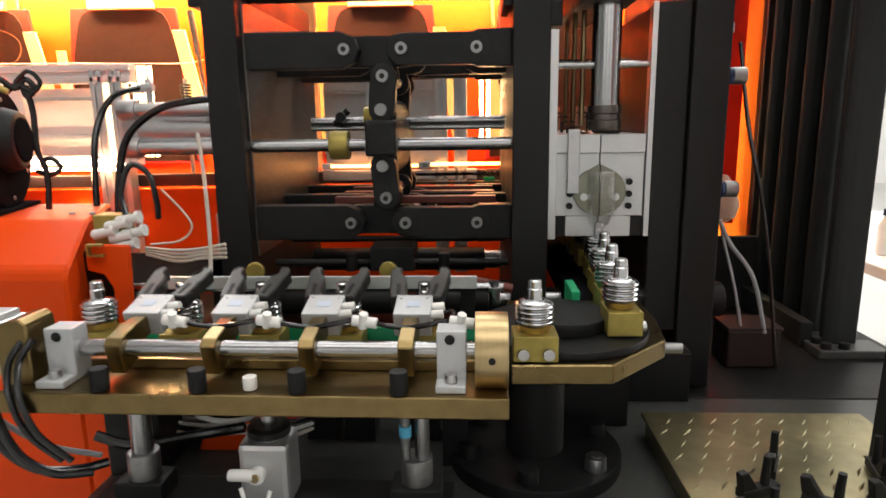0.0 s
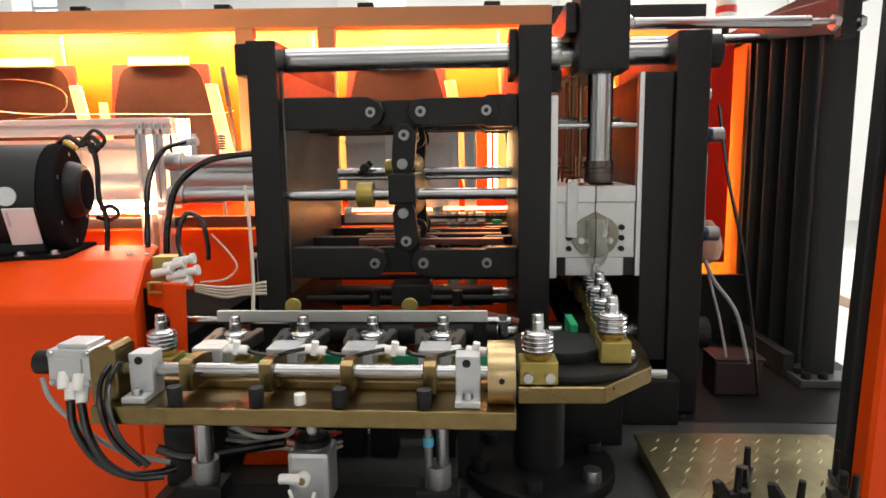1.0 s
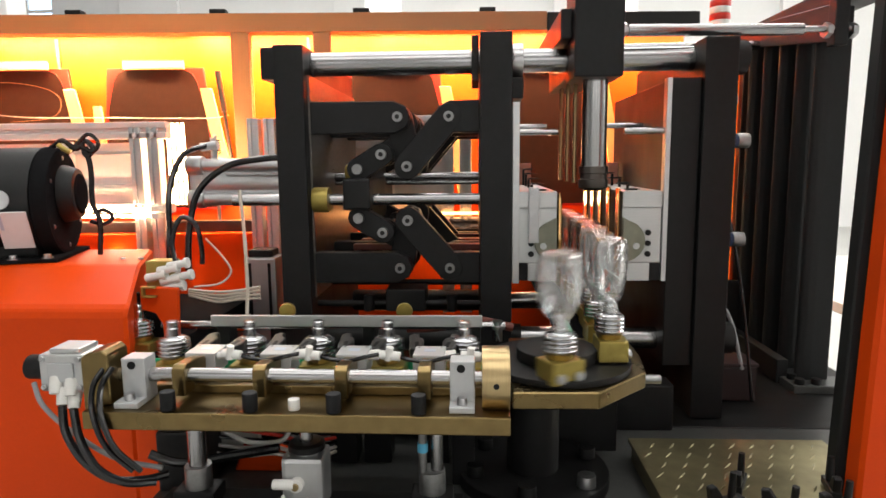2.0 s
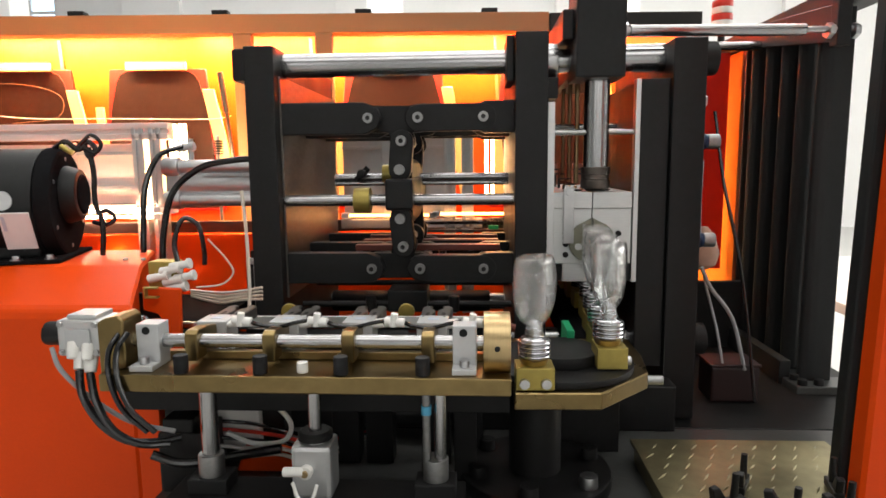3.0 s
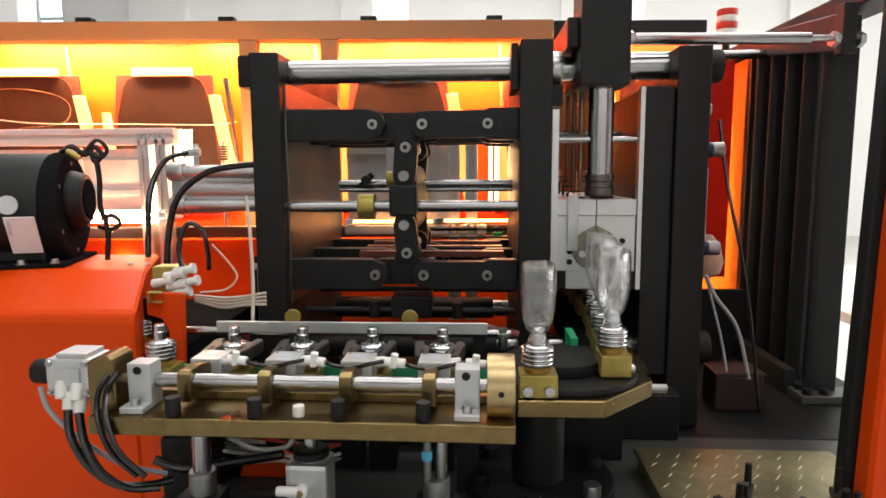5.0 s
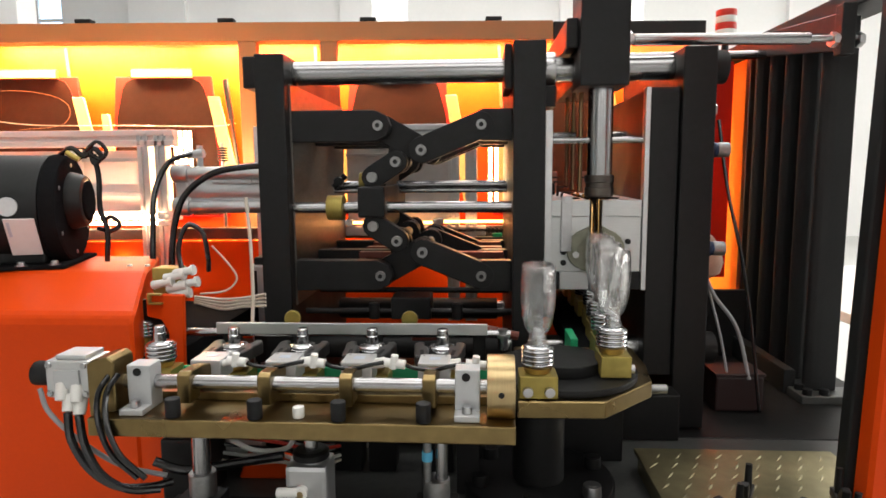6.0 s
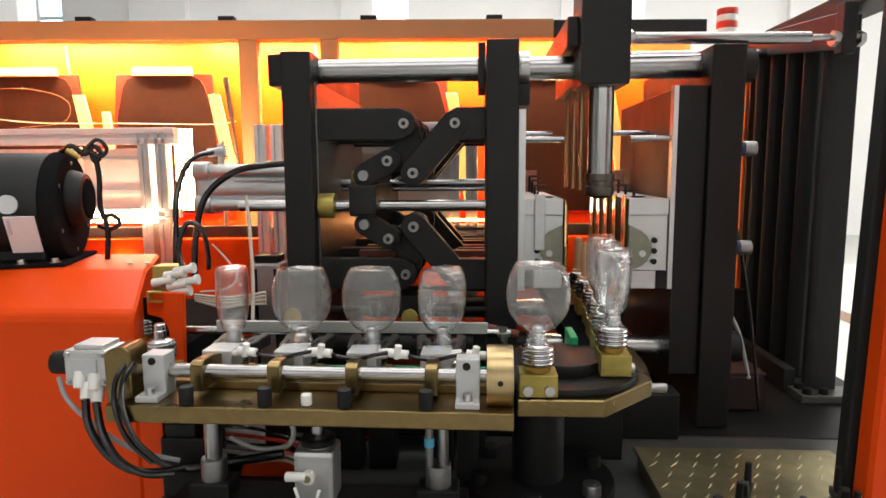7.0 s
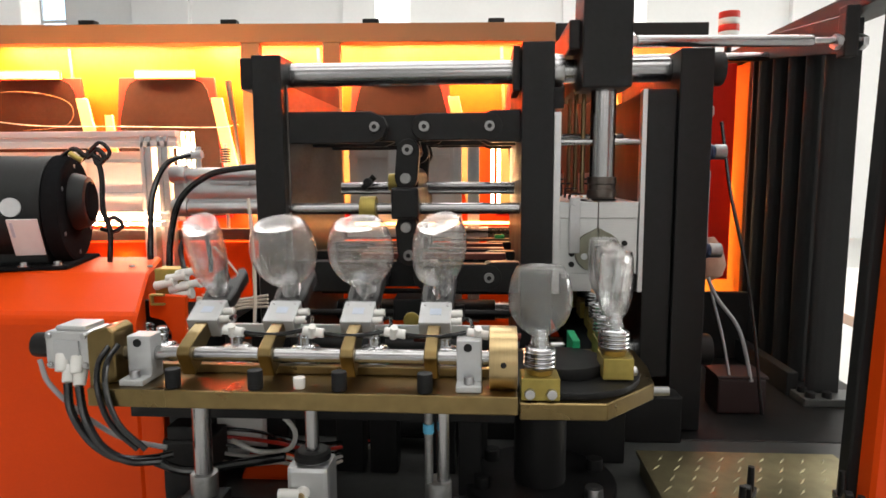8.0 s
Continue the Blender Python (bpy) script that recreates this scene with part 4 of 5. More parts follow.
def toggle_set(up):
    az = ZC + up * 0.165
    rear = thing("toggle_knee", (AX, 1.6, az), "black steel toggle knee link with steel pins", "toggle link", "toggle links")
    px, pz = AX + PR * math.cos(radians(PA)), az - up * PR * math.sin(radians(PA))
    for y in (1.425, 1.62, 1.745):
        part("link_plate", Shape().prism(bar_outline(AX, az, AX + ARM, az, 0.029), y, y + 0.034).prism(bar_outline(AX + ARM * 0.55, az - up * 0.012, px, pz, 0.026), y + 0.001, y + 0.033), BLACK, rear)
    for x, z in ((AX + ARM, az), (px, pz)):
        pin = part("pin", Shape().rod((x, 1.372, z), (x, 1.80, z), 0.0115, None, 18, 0.001), PIN, rear, "steel pivot pin")
        part("pin_socket", Shape().rod((x, 1.3722, z), (x, 1.3708, z), 0.0055, None, 6), BLACK, pin)
    front = thing("toggle_link", (AX + ARM, 1.6, az), "black steel toggle link", "toggle link", "toggle links")
    for y in (1.39, 1.66, 1.785):
        part("link_plate", Shape().prism(bar_outline(AX + ARM, az, CX, az, 0.029), y - 0.006, y + 0.026), BLACK, front)
    pull = thing("pull_link", (px, 1.6, pz), "short black pull link of the toggle", "toggle link", "toggle links")
    for y in (1.388, 1.66):
        part("link_plate", Shape().prism(bar_outline(px, pz, px, pz - up * PULL, 0.025), y, y + 0.033), BLACK, pull)
    part("pin", Shape().rod((px, 1.375, pz - up * PULL), (px, 1.72, pz - up * PULL), 0.0115, None, 18, 0.001), PIN, pull, "steel pivot pin")
    return rear, front, pull


toggles = {1: toggle_set(1), -1: toggle_set(-1)}
QX0 = AX + PR * math.cos(radians(PA))
crosshead = thing("crosshead", (QX0, 1.6, ZC), "black crosshead block with brass guide collars", "machine part")
part("block", Shape().box(QX0 - 0.03, QX0 + 0.03, 1.36, 1.75, ZC - 0.034, ZC + 0.034, 0.006), BLACK, crosshead)
part("stem", Shape().prism(bar_outline(QX0, ZC + 0.055, QX0, ZC - 0.055, 0.024), 1.42, 1.7), BLACK, crosshead)
for y, z, x in ((1.40, 1.17, -0.085), (1.60, 1.225, -0.05)):
    part("collar", Shape().rod((QX0 + x - 0.018, y, z), (QX0 + x + 0.018, y, z), 0.028 if y < 1.5 else 0.022, None, 24, 0.002), OLIVE, crosshead, "brass guide collar")
part("clamp_screw", bolt_head(Shape(), (QX0 - 0.12, 1.60, 1.225), (0, -1, 0), 0.012, 0.02).rod((QX0 - 0.135, 1.6, 1.21), (QX0 - 0.105, 1.6, 1.24), 0.008), BLACK, crosshead)


def build_under_clamp():
    ob = thing("chain_guide", (-0.1, 1.7, 0.9), "dark slotted guide rails under the toggle", "guide rail")
    for y in (1.55, 1.66, 1.77):
        part("rail", Shape().box(-0.30, 0.06, y, y + 0.03, 1.035, 1.05, 0.002), RED_BROWN, ob)
    for k in range(6):
        x = -0.30 + k * 0.07
        part("rung", Shape().box(x, x + 0.014, 1.55, 1.80, 1.02, 1.034, 0.001), BLACK, ob)
    low = thing("lower_linkage", (-0.1, 1.45, 0.8), "dark steel slide rods and blocks below the clamp", "slide")
    for y, z in ((1.42, 0.93), (1.55, 0.955), (1.42, 0.885)):
        part("rod", Shape().rod((-0.40, y, z), (0.08, y, z), 0.007, None, 16), BLACK, low)
    part("block", Shape().box(-0.20, -0.11, 1.40, 1.48, 0.915, 0.965, 0.003), BLACK, low)
    for x in (-0.24, -0.05):
        part("stop", Shape().rod((x, 1.41, 0.915), (x, 1.41, 0.95), 0.012, None, 14), BLACK, low)
    part("hose", Shape().tube([(0.08, 1.28, 0.91), (0.0, 1.28, 0.925), (-0.08, 1.28, 0.91), (-0.14, 1.29, 0.905)], 0.009), RED_BROWN, low, "reddish rubber hose")
    part("nipple", Shape().rod((0.045, 1.2, 0.905), (0.045, 1.2, 0.945), 0.010, None, 14).rod((0.045, 1.2, 0.93), (0.045, 1.2, 0.936), 0.016, None, 14), STEEL, low)


build_under_clamp()


def build_rear_details():
    ch = thing("roller_chain", (-0.03, 1.965, 1.06), "dark roller chain with a green link behind the clamp", "chain")
    for k in range(22):
        x = -0.17 + k * 0.0125
        part("roller", Shape().rod((x, 1.96, 1.058), (x, 1.96, 1.074), 0.0045, None, 8), BLACK, ch)
    part("side_plate", Shape().box(-0.175, 0.10, 1.950, 1.953, 1.062, 1.070, 0), BLACK, ch)
    part("green_link", Shape().box(0.04, 0.07, 1.945, 1.975, 1.046, 1.057, 0.002), GREEN, ch, "green plastic link")
    part("chain_bar", Shape().box(-0.19, 0.115, 1.94, 1.98, 1.038, 1.0455, 0.001), DARK_STEEL, ch)
    sp = thing("coil_spring", (-0.83, 2.027, 1.07), "small stacked coil spring on a bolt", "spring")
    part("bolt", Shape().rod((-0.83, 2.027, 1.071), (-0.83, 2.027, 1.345), 0.006, None, 12), STEEL, sp)
    for k in range(6):
        z = 1.285 + k * 0.008
        part("coil", Shape().turned([(0.012, 0), (0.017, 0.0015), (0.017, 0.0035), (0.012, 0.005)], (-0.83, 2.027, z), seg=16), BLACK, sp)
    low = thing("lower_cylinder", (-0.575, 1.7, 0.68), "aluminium cylinder block standing beside the clamp", "cylinder")
    part("body", Shape().box(-0.622, -0.535, 1.66, 1.74, 0.681, 1.0, 0.006), ALUMINIUM, low)
    for x in (-0.605, -0.552):
        part("slot", Shape().box(x - 0.004, x + 0.004, 1.6585, 1.66, 0.70, 0.985, 0), BLACK, low)
    part("head", Shape().box(-0.612, -0.545, 1.67, 1.73, 1.0, 1.02, 0.004), BLACK, low)
    box = thing("terminal_box", (0.62, 1.5, 0.68), "dark red terminal box standing on the deck", "box")
    part("case", Shape().box(0.555, 0.665, 1.47, 1.56, 0.681, 0.765, 0.005), MAROON, box)
    part("lid", Shape().box(0.552, 0.668, 1.467, 1.563, 0.7655, 0.773, 0.003), MAROON, box)


build_rear_details()


# ---- stretch cylinder above the mould ----
def build_stretch():
    s = thing("stretch_unit", (0.25, 1.4, 1.19), "black stretch cylinder block with polished rod above the mould", "cylinder")
    part("block", Shape().box(0.205, 0.305, 1.335, 1.46, 1.42, 1.66, 0.004), BLACK, s)
    part("rear_block", Shape().box(0.18, 0.204, 1.36, 1.9, 1.50, 1.56, 0.004), BLACK, s)
    part("head", Shape().rod((0.255, 1.39, 1.66), (0.255, 1.39, 1.9), 0.032, None, 24), STEEL, s)
    part("rod", Shape().rod((0.258, 1.39, 1.235), (0.258, 1.39, 1.42), 0.0265, None, 32), CHROME, s, "polished blow rod")
    part("collar", Shape().turned([(0.029, 0.0), (0.031, 0.004), (0.031, 0.018), (0.0285, 0.02), (0.0285, 0.03), (0.031, 0.032), (0.031, 0.046)], (0.258, 1.39, 1.192)), DARK_STEEL, s)
    part("nozzle", Shape().turned([(0.018, 0.0), (0.024, 0.004)], (0.258, 1.39, 1.187)), BLACK, s)
    for k in range(1, 4):
        y = 1.39 + 0.117 * k
        part("pipe", Shape().rod((0.235, y, 1.20), (0.235, y, 1.44), 0.005, None, 12), BRASS, s, "thin copper pipe")
    part("rear_beam", Shape().box(0.215, 0.30, 1.461, 1.86, 1.44, 1.56, 0.004), BLACK, s)
    rod = thing("stay_rod", (0.55, 1.47, 1.525), "polished stay rod from block to side frame", "rod")
    part("bar", Shape().rod((0.33, 1.42, 1.525), (0.715, 1.465, 1.529), 0.0125, None, 20), CHROME, rod)
    part("thread", Shape().rod((0.305, 1.417, 1.525), (0.33, 1.42, 1.525), 0.009, None, 12), STEEL, rod)
    part("thread", Shape().rod((0.715, 1.465, 1.529), (0.84, 1.48, 1.532), 0.007, None, 12), STEEL, rod)
    for x in (0.312, 0.765, 0.822):
        part("nut", Shape().rod((x, 1.417 + (x - 0.305) * 0.117, 1.527), (x + 0.012, 1.4185 + (x - 0.305) * 0.117, 1.527), 0.017, None, 6, 0.001), STEEL, rod)
    part("far_bar", Shape().rod((0.31, 1.85, 1.56), (0.80, 1.87, 1.565), 0.0125, None, 20), CHROME, rod)
    part("bracket", Shape().box(0.785, 0.815, 1.465, 1.497, 1.495, 1.604, 0.003), BLACK_PAINT, rod)
    bea = thing("beacon", (0.845, 2.3, 1.645), "small red and white warning beacon on the frame", "lamp")
    part("stem", Shape().rod((0.845, 2.3, 1.645), (0.845, 2.3, 1.70), 0.012, None, 16), BLACK, bea)
    for z, mat in ((1.70, WHITE), (1.722, RED), (1.744, WHITE), (1.766, RED)):
        part("lens", Shape().rod((0.845, 2.3, z), (0.845, 2.3, z + 0.0215), 0.034, None, 24, 0.003), mat, bea)
    w = thing("hanging_cables", (0.60, 1.35, 0.8), "black and grey cables hanging beside the clamp", "cable")
    part("cable", Shape().tube([(0.545, 1.5, 1.36), (0.565, 1.48, 1.2), (0.595, 1.46, 1.05), (0.615, 1.44, 0.9), (0.635, 1.42, 0.70)], 0.0038), HOSE, w)
    part("cable", Shape().tube([(0.54, 1.55, 1.25), (0.54, 1.55, 1.1), (0.55, 1.54, 0.98), (0.57, 1.5, 0.86), (0.585, 1.48, 0.76)], 0.0032), GREY_TUBE, w)
    part("cable", Shape().tube([(0.53, 1.5, 1.0), (0.555, 1.5, 0.95), (0.60, 1.48, 0.88), (0.63, 1.47, 0.76)], 0.0045), GREY_TUBE, w)
    part("wrap", Shape().turned([(0.01, 0), (0.03, 0.012), (0.038, 0.04), (0.03, 0.07), (0.02, 0.09), (0.008, 0.105)], (0.555, 1.56, 0.985), 1, 0.7, 14), WRAP, w, "pale crumpled cable wrap")


build_stretch()

# ---- transfer table ----
def build_table():
    t = thing("transfer_table", (0.12, 1.05, 0.68), "yellow plated transfer table on a black flanged column", "machine table")
    part("table_plate", Shape().prism([(0.059, 0.949), (0.194, 0.951), (0.291, 1.05), (0.305, 1.15), (0.305, 1.26), (0.07, 1.26)], 0.866, 0.894, "z", 0.002), BRONZE, t)
    part("sprocket", Shape().rod((0.145, 1.09, 0.8945), (0.145, 1.09, 0.906), 0.128, None, 64, 0.002).rod((0.145, 1.09, 0.906), (0.145, 1.09, 0.926), 0.07, None, 48, 0.002), BLACK, t, "black sprocket wheel")
    part("column", Shape().rod((0.105, 1.09, 0.70), (0.105, 1.09, 0.866), 0.046, None, 32), BLACK, t)
    part("flange", Shape().rod((0.105, 1.09, 0.68), (0.105, 1.09, 0.704), 0.135, None, 48, 0.003), BLACK, t)
    for k in range(6):
        a = radians(20 + 60 * k)
        part("flange_bolt", bolt_head(Shape(), (0.105 + 0.11 * math.cos(a), 1.09 + 0.11 * math.sin(a), 0.704), (0, 0, 1), 0.016, 0.02), STEEL if k == 5 else BLACK, t)
    part("side_pin", Shape().rod((0.29, 1.06, 0.878), (0.318, 1.06, 0.878), 0.008, None, 14), PIN, t)
    part("support", Shape().box(0.14, 0.28, 1.2, 1.28, 0.68, 0.87, 0.003), BLACK, t)
    g = thing("guide_strip", (-0.2, 1.16, 0.9), "bare aluminium guide strip behind the spindle row", "guide rail")
    part("strip", Shape().box(-0.50, 0.015, 1.15, 1.158, 0.945, 0.966, 0.001), ALUMINIUM, g)
    part("rear_rod", Shape().rod((-0.62, 1.20, 0.935), (0.06, 1.20, 0.935), 0.008, None, 16), CHROME, g)
    for x in (-0.48, -0.2, 0.0):
        part("stand", Shape().box(x - 0.012, x + 0.012, 1.159, 1.20, 0.68, 0.945, 0.002), BLACK, g)
    for x in (-0.365, -0.135):
        part("stop_disc", Shape().rod((x, 1.19, 0.965), (x, 1.20, 0.965), 0.016, None, 20, 0.002), OLIVE, g)
    r = thing("chain_rail", (-0.2, 1.06, 0.86), "green plastic chain rail under the spindles", "guide rail")
    part("green_rail", Shape().box(-0.59, 0.05, 1.066, 1.076, 0.886, 0.907, 0.002), GREEN, r)
    part("green_rail", Shape().box(0.168, 0.182, 1.15, 1.23, 0.877, 0.94, 0.002), GREEN, r)
    part("bed", Shape().box(-0.595, 0.055, 1.0, 1.12, 0.84, 0.8755, 0.002), BLACK, r)
    part("bed", Shape().box(0.19, 0.30, 1.222, 2.58, 0.85, 0.8935, 0.002), DULL_BLACK, r)
    part("bed", Shape().box(-1.0, -0.604, 1.09, 1.7, 0.85, 0.8935, 0.002), DULL_BLACK, r)
    for x in (-0.54, -0.02):
        part("bed_leg", Shape().box(x - 0.02, x + 0.02, 1.06, 1.105, 0.68, 0.84, 0.002), BLACK, r)


build_table()
for cx, cy, ca in ((0.385, 0.93, 20), (0.46, 0.90, -35), (0.43, 0.99, 60), (0.545, 0.91, 10), (0.57, 0.98, 75), (0.36, 0.86, 0)):
    clip_block(cx, cy, ca)


# ---- spindles, preforms and bottles on the chain ----
def build_spindle():
    sp = thing("spindle", (0, 0, 0), "chrome bottle spindle with ringed collar on a yellow plated block", "spindle", "chain spindles")
    part("block", Shape().box(-0.03, 0.03, -0.028, 0.022, 0.0, 0.036, 0.002), OLIVE, sp)
    for x in (-0.017, 0.017):
        part("block_bolt", bolt_head(Shape(), (x, -0.028, 0.012), (0, -1, 0), 0.0085, 0.007), STEEL, sp)
    part("link_plate", Shape().box(-0.026, 0.026, -0.02, 0.02, -0.0022, -0.0002, 0.002), BLACK, sp)
    part("cup", Shape().turned([(0.014, 0.036), (0.02, 0.0365), (0.0235, 0.046), (0.019, 0.048)]), BRASS, sp)
    rings = [(0.018, 0.046)]
    for k in range(4):
        z = 0.049 + k * 0.0072
        rings += [(0.0255, z), (0.0262, z + 0.002), (0.0255, z + 0.004), (0.0222, z + 0.0047), (0.0222, z + 0.0066)]
    part("collar", Shape().turned(rings + [(0.021, 0.0785), (0.014, 0.081)]), ZINC, sp, "ringed bright zinc collar")
    part("tip", Shape().turned([(0.0105, 0.080), (0.0105, 0.095), (0.0094, 0.0965), (0.0094, 0.106), (0.0078, 0.108)]), ZINC, sp)
    return sp


def build_bottle():
    """A flat oval flask, neck down, thin-walled, from its mouth at z = 0."""
    rows = [(0.0128, 0.0128, 0.0), (0.0128, 0.0128, 0.010), (0.0155, 0.0155, 0.011), (0.0155, 0.0155, 0.014), (0.0125, 0.0125, 0.0155), (0.0125, 0.0125, 0.0165), (0.0142, 0.0142, 0.0178), (0.0125, 0.0125, 0.0192), (0.0142, 0.0142, 0.0208), (0.0125, 0.0125, 0.0222), (0.0125, 0.0125, 0.026),
            (0.0165, 0.0148, 0.0285), (0.0215, 0.0168, 0.031), (0.029, 0.0195, 0.036), (0.0365, 0.022, 0.044), (0.043, 0.0242, 0.0535), (0.0475, 0.0258, 0.065), (0.0497, 0.0268, 0.078),
            (0.0502, 0.0272, 0.090), (0.049, 0.0274, 0.102), (0.0465, 0.0273, 0.114), (0.0425, 0.027, 0.1245), (0.039, 0.0263, 0.131), (0.0365, 0.0252, 0.1352), (0.0345, 0.0235, 0.1368), (0.031, 0.020, 0.1368), (0.022, 0.014, 0.1325), (0.008, 0.006, 0.131)]
    shape = Shape().turned(rows, seg=48, power=2.3)
    inner = [(max(a - 0.0007, 0.001), max(b - 0.0007, 0.001), h + (0.0007 if h < 0.1 else -0.0007)) for a, b, h in rows]
    hollow = Shape().turned(inner, seg=48, power=2.3)
    bmesh.ops.reverse_faces(hollow.bm, faces=hollow.bm.faces[:])
    mesh = bpy.data.meshes.new("inner")
    hollow.bm.to_mesh(mesh)
    hollow.bm.free()
    shape.bm.from_mesh(mesh)
    bpy.data.meshes.remove(mesh)
    b = thing("bottle", (0, 0, 0), "clear flat oval plastic flask standing neck down on its spindle", "bottle", "blown bottles")
    part("flask", shape, PET, b)
    return b


def build_preform():
    b = thing("preform", (0, 0, 0), "hot plastic preform standing on its spindle, oven light painted amber", "preform", "preforms")
    part("tube", Shape().turned([(0.0125, 0), (0.0155, 0.011), (0.0155, 0.014), (0.0115, 0.016), (0.0115, 0.085), (0.008, 0.094), (0.002, 0.097)], seg=20), PREFORM, b)
    return b


# the chain's way: places at whole positions, from the oven (high) to the row (low)
PITCH = 0.117
ROW_Y, ROW_PITCH, ROW_DROP = 1.040, 0.1198, 0.0185


def chain_place(s):
    def at(k):
        if k >= 4:
            return Vector((0.252, 1.38 + (k - 4) * PITCH, 0.0125))
        if k >= 1:
            return Vector((0.222 + 0.010 * (k - 1), 1.052 + (k - 1) * 0.1093, 0.0125))
        if k == 0:
            return Vector((0.092, 0.982, 0))
        if k >= -4:
            return Vector((-0.0617 + (k + 1) * ROW_PITCH, ROW_Y, -ROW_DROP))
        if k == -5:
            return Vector((-0.558, 1.05, -ROW_DROP))
        return Vector((-0.675 + 0.05 * (k + 6), 1.21 - 0.08 * (k + 6), -ROW_DROP))
    i = math.floor(s)
    f = s - i
    a, b, c, d = at(i - 1), at(i), at(i + 1), at(i + 2)
    p = 0.5 * (2 * b + (c - a) * f + (2 * a - 5 * b + 4 * c - d) * f * f + (3 * b - a - 3 * c + d) * f ** 3)
    facing = 90 * max(0.0, min(1.0, s))
    return p, facing


SPINDLE_Z, MOUTH = 0.896, 0.072
spindle_first = build_spindle()
bottle_first = build_bottle()
preform_first = build_preform()
SLOTS = list(range(-5, 15))
spindles = {SLOTS[0]: spindle_first}
for slot in SLOTS[1:]:
    spindles[slot] = copy_thing(spindle_first, Matrix.Identity(4))
BOTTLE_YAW = {4: (95, 80, 88), 5: (60, 68, 15), 6: (80, 85, 8), 7: (75, 70, 50), 8: (80, 85, -6), 9: (80, 80, 64), 10: (85, 85, 80), 11: (85, 85, 70)}
bottles = {4: bottle_first}
for slot in range(5, 12):
    bottles[slot] = copy_thing(bottle_first, Matrix.Identity(4))
preforms = {12: preform_first}
for slot in range(13, 15):
    preforms[slot] = copy_thing(preform_first, Matrix.Identity(4))


# ---- take-out carriage ----
SHAFT = Vector((-0.30, 0.95, 0.914))
def build_carriage():
    c = thing("takeout_carriage", (-0.27, 0.95, 0.85), "yellow plated take-out carriage with a rotating gripper shaft", "carriage")
    part("bed_plate", Shape().box(-0.598, 0.054, 0.89, 1.01, 0.846, 0.874, 0.002), BRONZE, c)
    part("rear_bar", Shape().box(-0.59, 0.052, 0.975, 0.99, 0.8745, 0.888, 0.001), BRONZE, c)
    for x in (-0.535, -0.018):
        b = part("bearing_block", Shape().box(x - 0.019, x + 0.019, 0.93, 0.965, 0.8745, 0.946, 0.002).box(x - 0.019, x + 0.019, 0.902, 0.93, 0.8745, 0.884, 0.0015), SATIN, c, "satin aluminium bearing block")
        part("hole", Shape().rod((x - 0.002, 0.9305, 0.935), (x - 0.002, 0.9285, 0.935), 0.0065, None, 16), BLACK, b)
        part("foot_bolt", bolt_head(Shape(), (x, 0.916, 0.884), (0, 0, 1), 0.008, 0.011), STEEL, b)
    part("end_plate", Shape().prism([(-0.61, 0.866), (-0.61, 0.95), (-0.598, 0.958), (-0.575, 0.963), (-0.566, 0.955), (-0.566, 0.876)], 0.915, 0.972, "y", 0.002), BRONZE, c)
    act = part("rotary_actuator", Shape().box(-0.685, -0.612, 0.925, 0.985, 0.892, 0.953, 0.004).box(-0.67, -0.62, 0.93, 0.98, 0.953, 0.961, 0.003), ALUMINIUM, c, "aluminium rotary actuator")
    for x, z in ((-0.678, 0.946), (-0.62, 0.946), (-0.678, 0.90), (-0.62, 0.90)):
        part("actuator_bolt", bolt_head(Shape(), (x, 0.925, z), (0, -1, 0), 0.005, 0.004), STEEL, act)
    part("side_cover", Shape().box(-0.67, -0.628, 0.9215, 0.925, 0.909, 0.939, 0.001), SATIN, act)
    part("end_cap", Shape().rod((-0.722, 0.955, 0.923), (-0.686, 0.955, 0.923), 0.020, None, 24, 0.003), BLACK, act)
    for x, z in ((-0.66, 0.903), (-0.635, 0.90), (-0.65, 0.885), (-0.632, 0.88)):
        part("fitting", Shape().rod((x, 0.93, z + 0.012), (x + 0.003, 0.918, z - 0.012), 0.011, 0.009, 14, 0.001), WHITE, act)
    part("hose", Shape().tube([(-0.648, 0.918, 0.872), (-0.64, 0.91, 0.83), (-0.61, 0.905, 0.785), (-0.57, 0.91, 0.755), (-0.53, 0.93, 0.745), (-0.50, 0.95, 0.745)], 0.0065), HOSE, c, "black air hose")
    part("hose", Shape().tube([(-0.63, 0.918, 0.868), (-0.618, 0.91, 0.82), (-0.59, 0.905, 0.775), (-0.55, 0.91, 0.75), (-0.51, 0.93, 0.742)], 0.0065), HOSE, c, "black air hose")
    part("hose", Shape().tube([(-0.70, 0.93, 0.905), (-0.68, 0.92, 0.87), (-0.64, 0.93, 0.82), (-0.58, 0.94, 0.775), (-0.51, 0.95, 0.755)], 0.004), GREY_TUBE, c, "grey air tube")
    for k, x in enumerate((-0.575, -0.562)):
        part("hose", Shape().tube([(x, 0.92, 0.935), (x - 0.008, 0.90, 0.91), (x - 0.002, 0.885, 0.87), (x + 0.015, 0.885, 0.82), (x + 0.045, 0.90, 0.775)], 0.0045), HOSE, c, "thin black air hose")
    part("hub_hole", Shape().rod((0.033, SHAFT.y - 0.0506, SHAFT.z + 0.004), (0.033, SHAFT.y - 0.0488, SHAFT.z + 0.004), 0.0045, None, 14), BLACK, c)
    part("brass_hub", Shape().rod((0.012, SHAFT.y, SHAFT.z), (0.054, SHAFT.y, SHAFT.z), 0.050, None, 48, 0.002), BRASS, c, "turned brass counterweight hub")
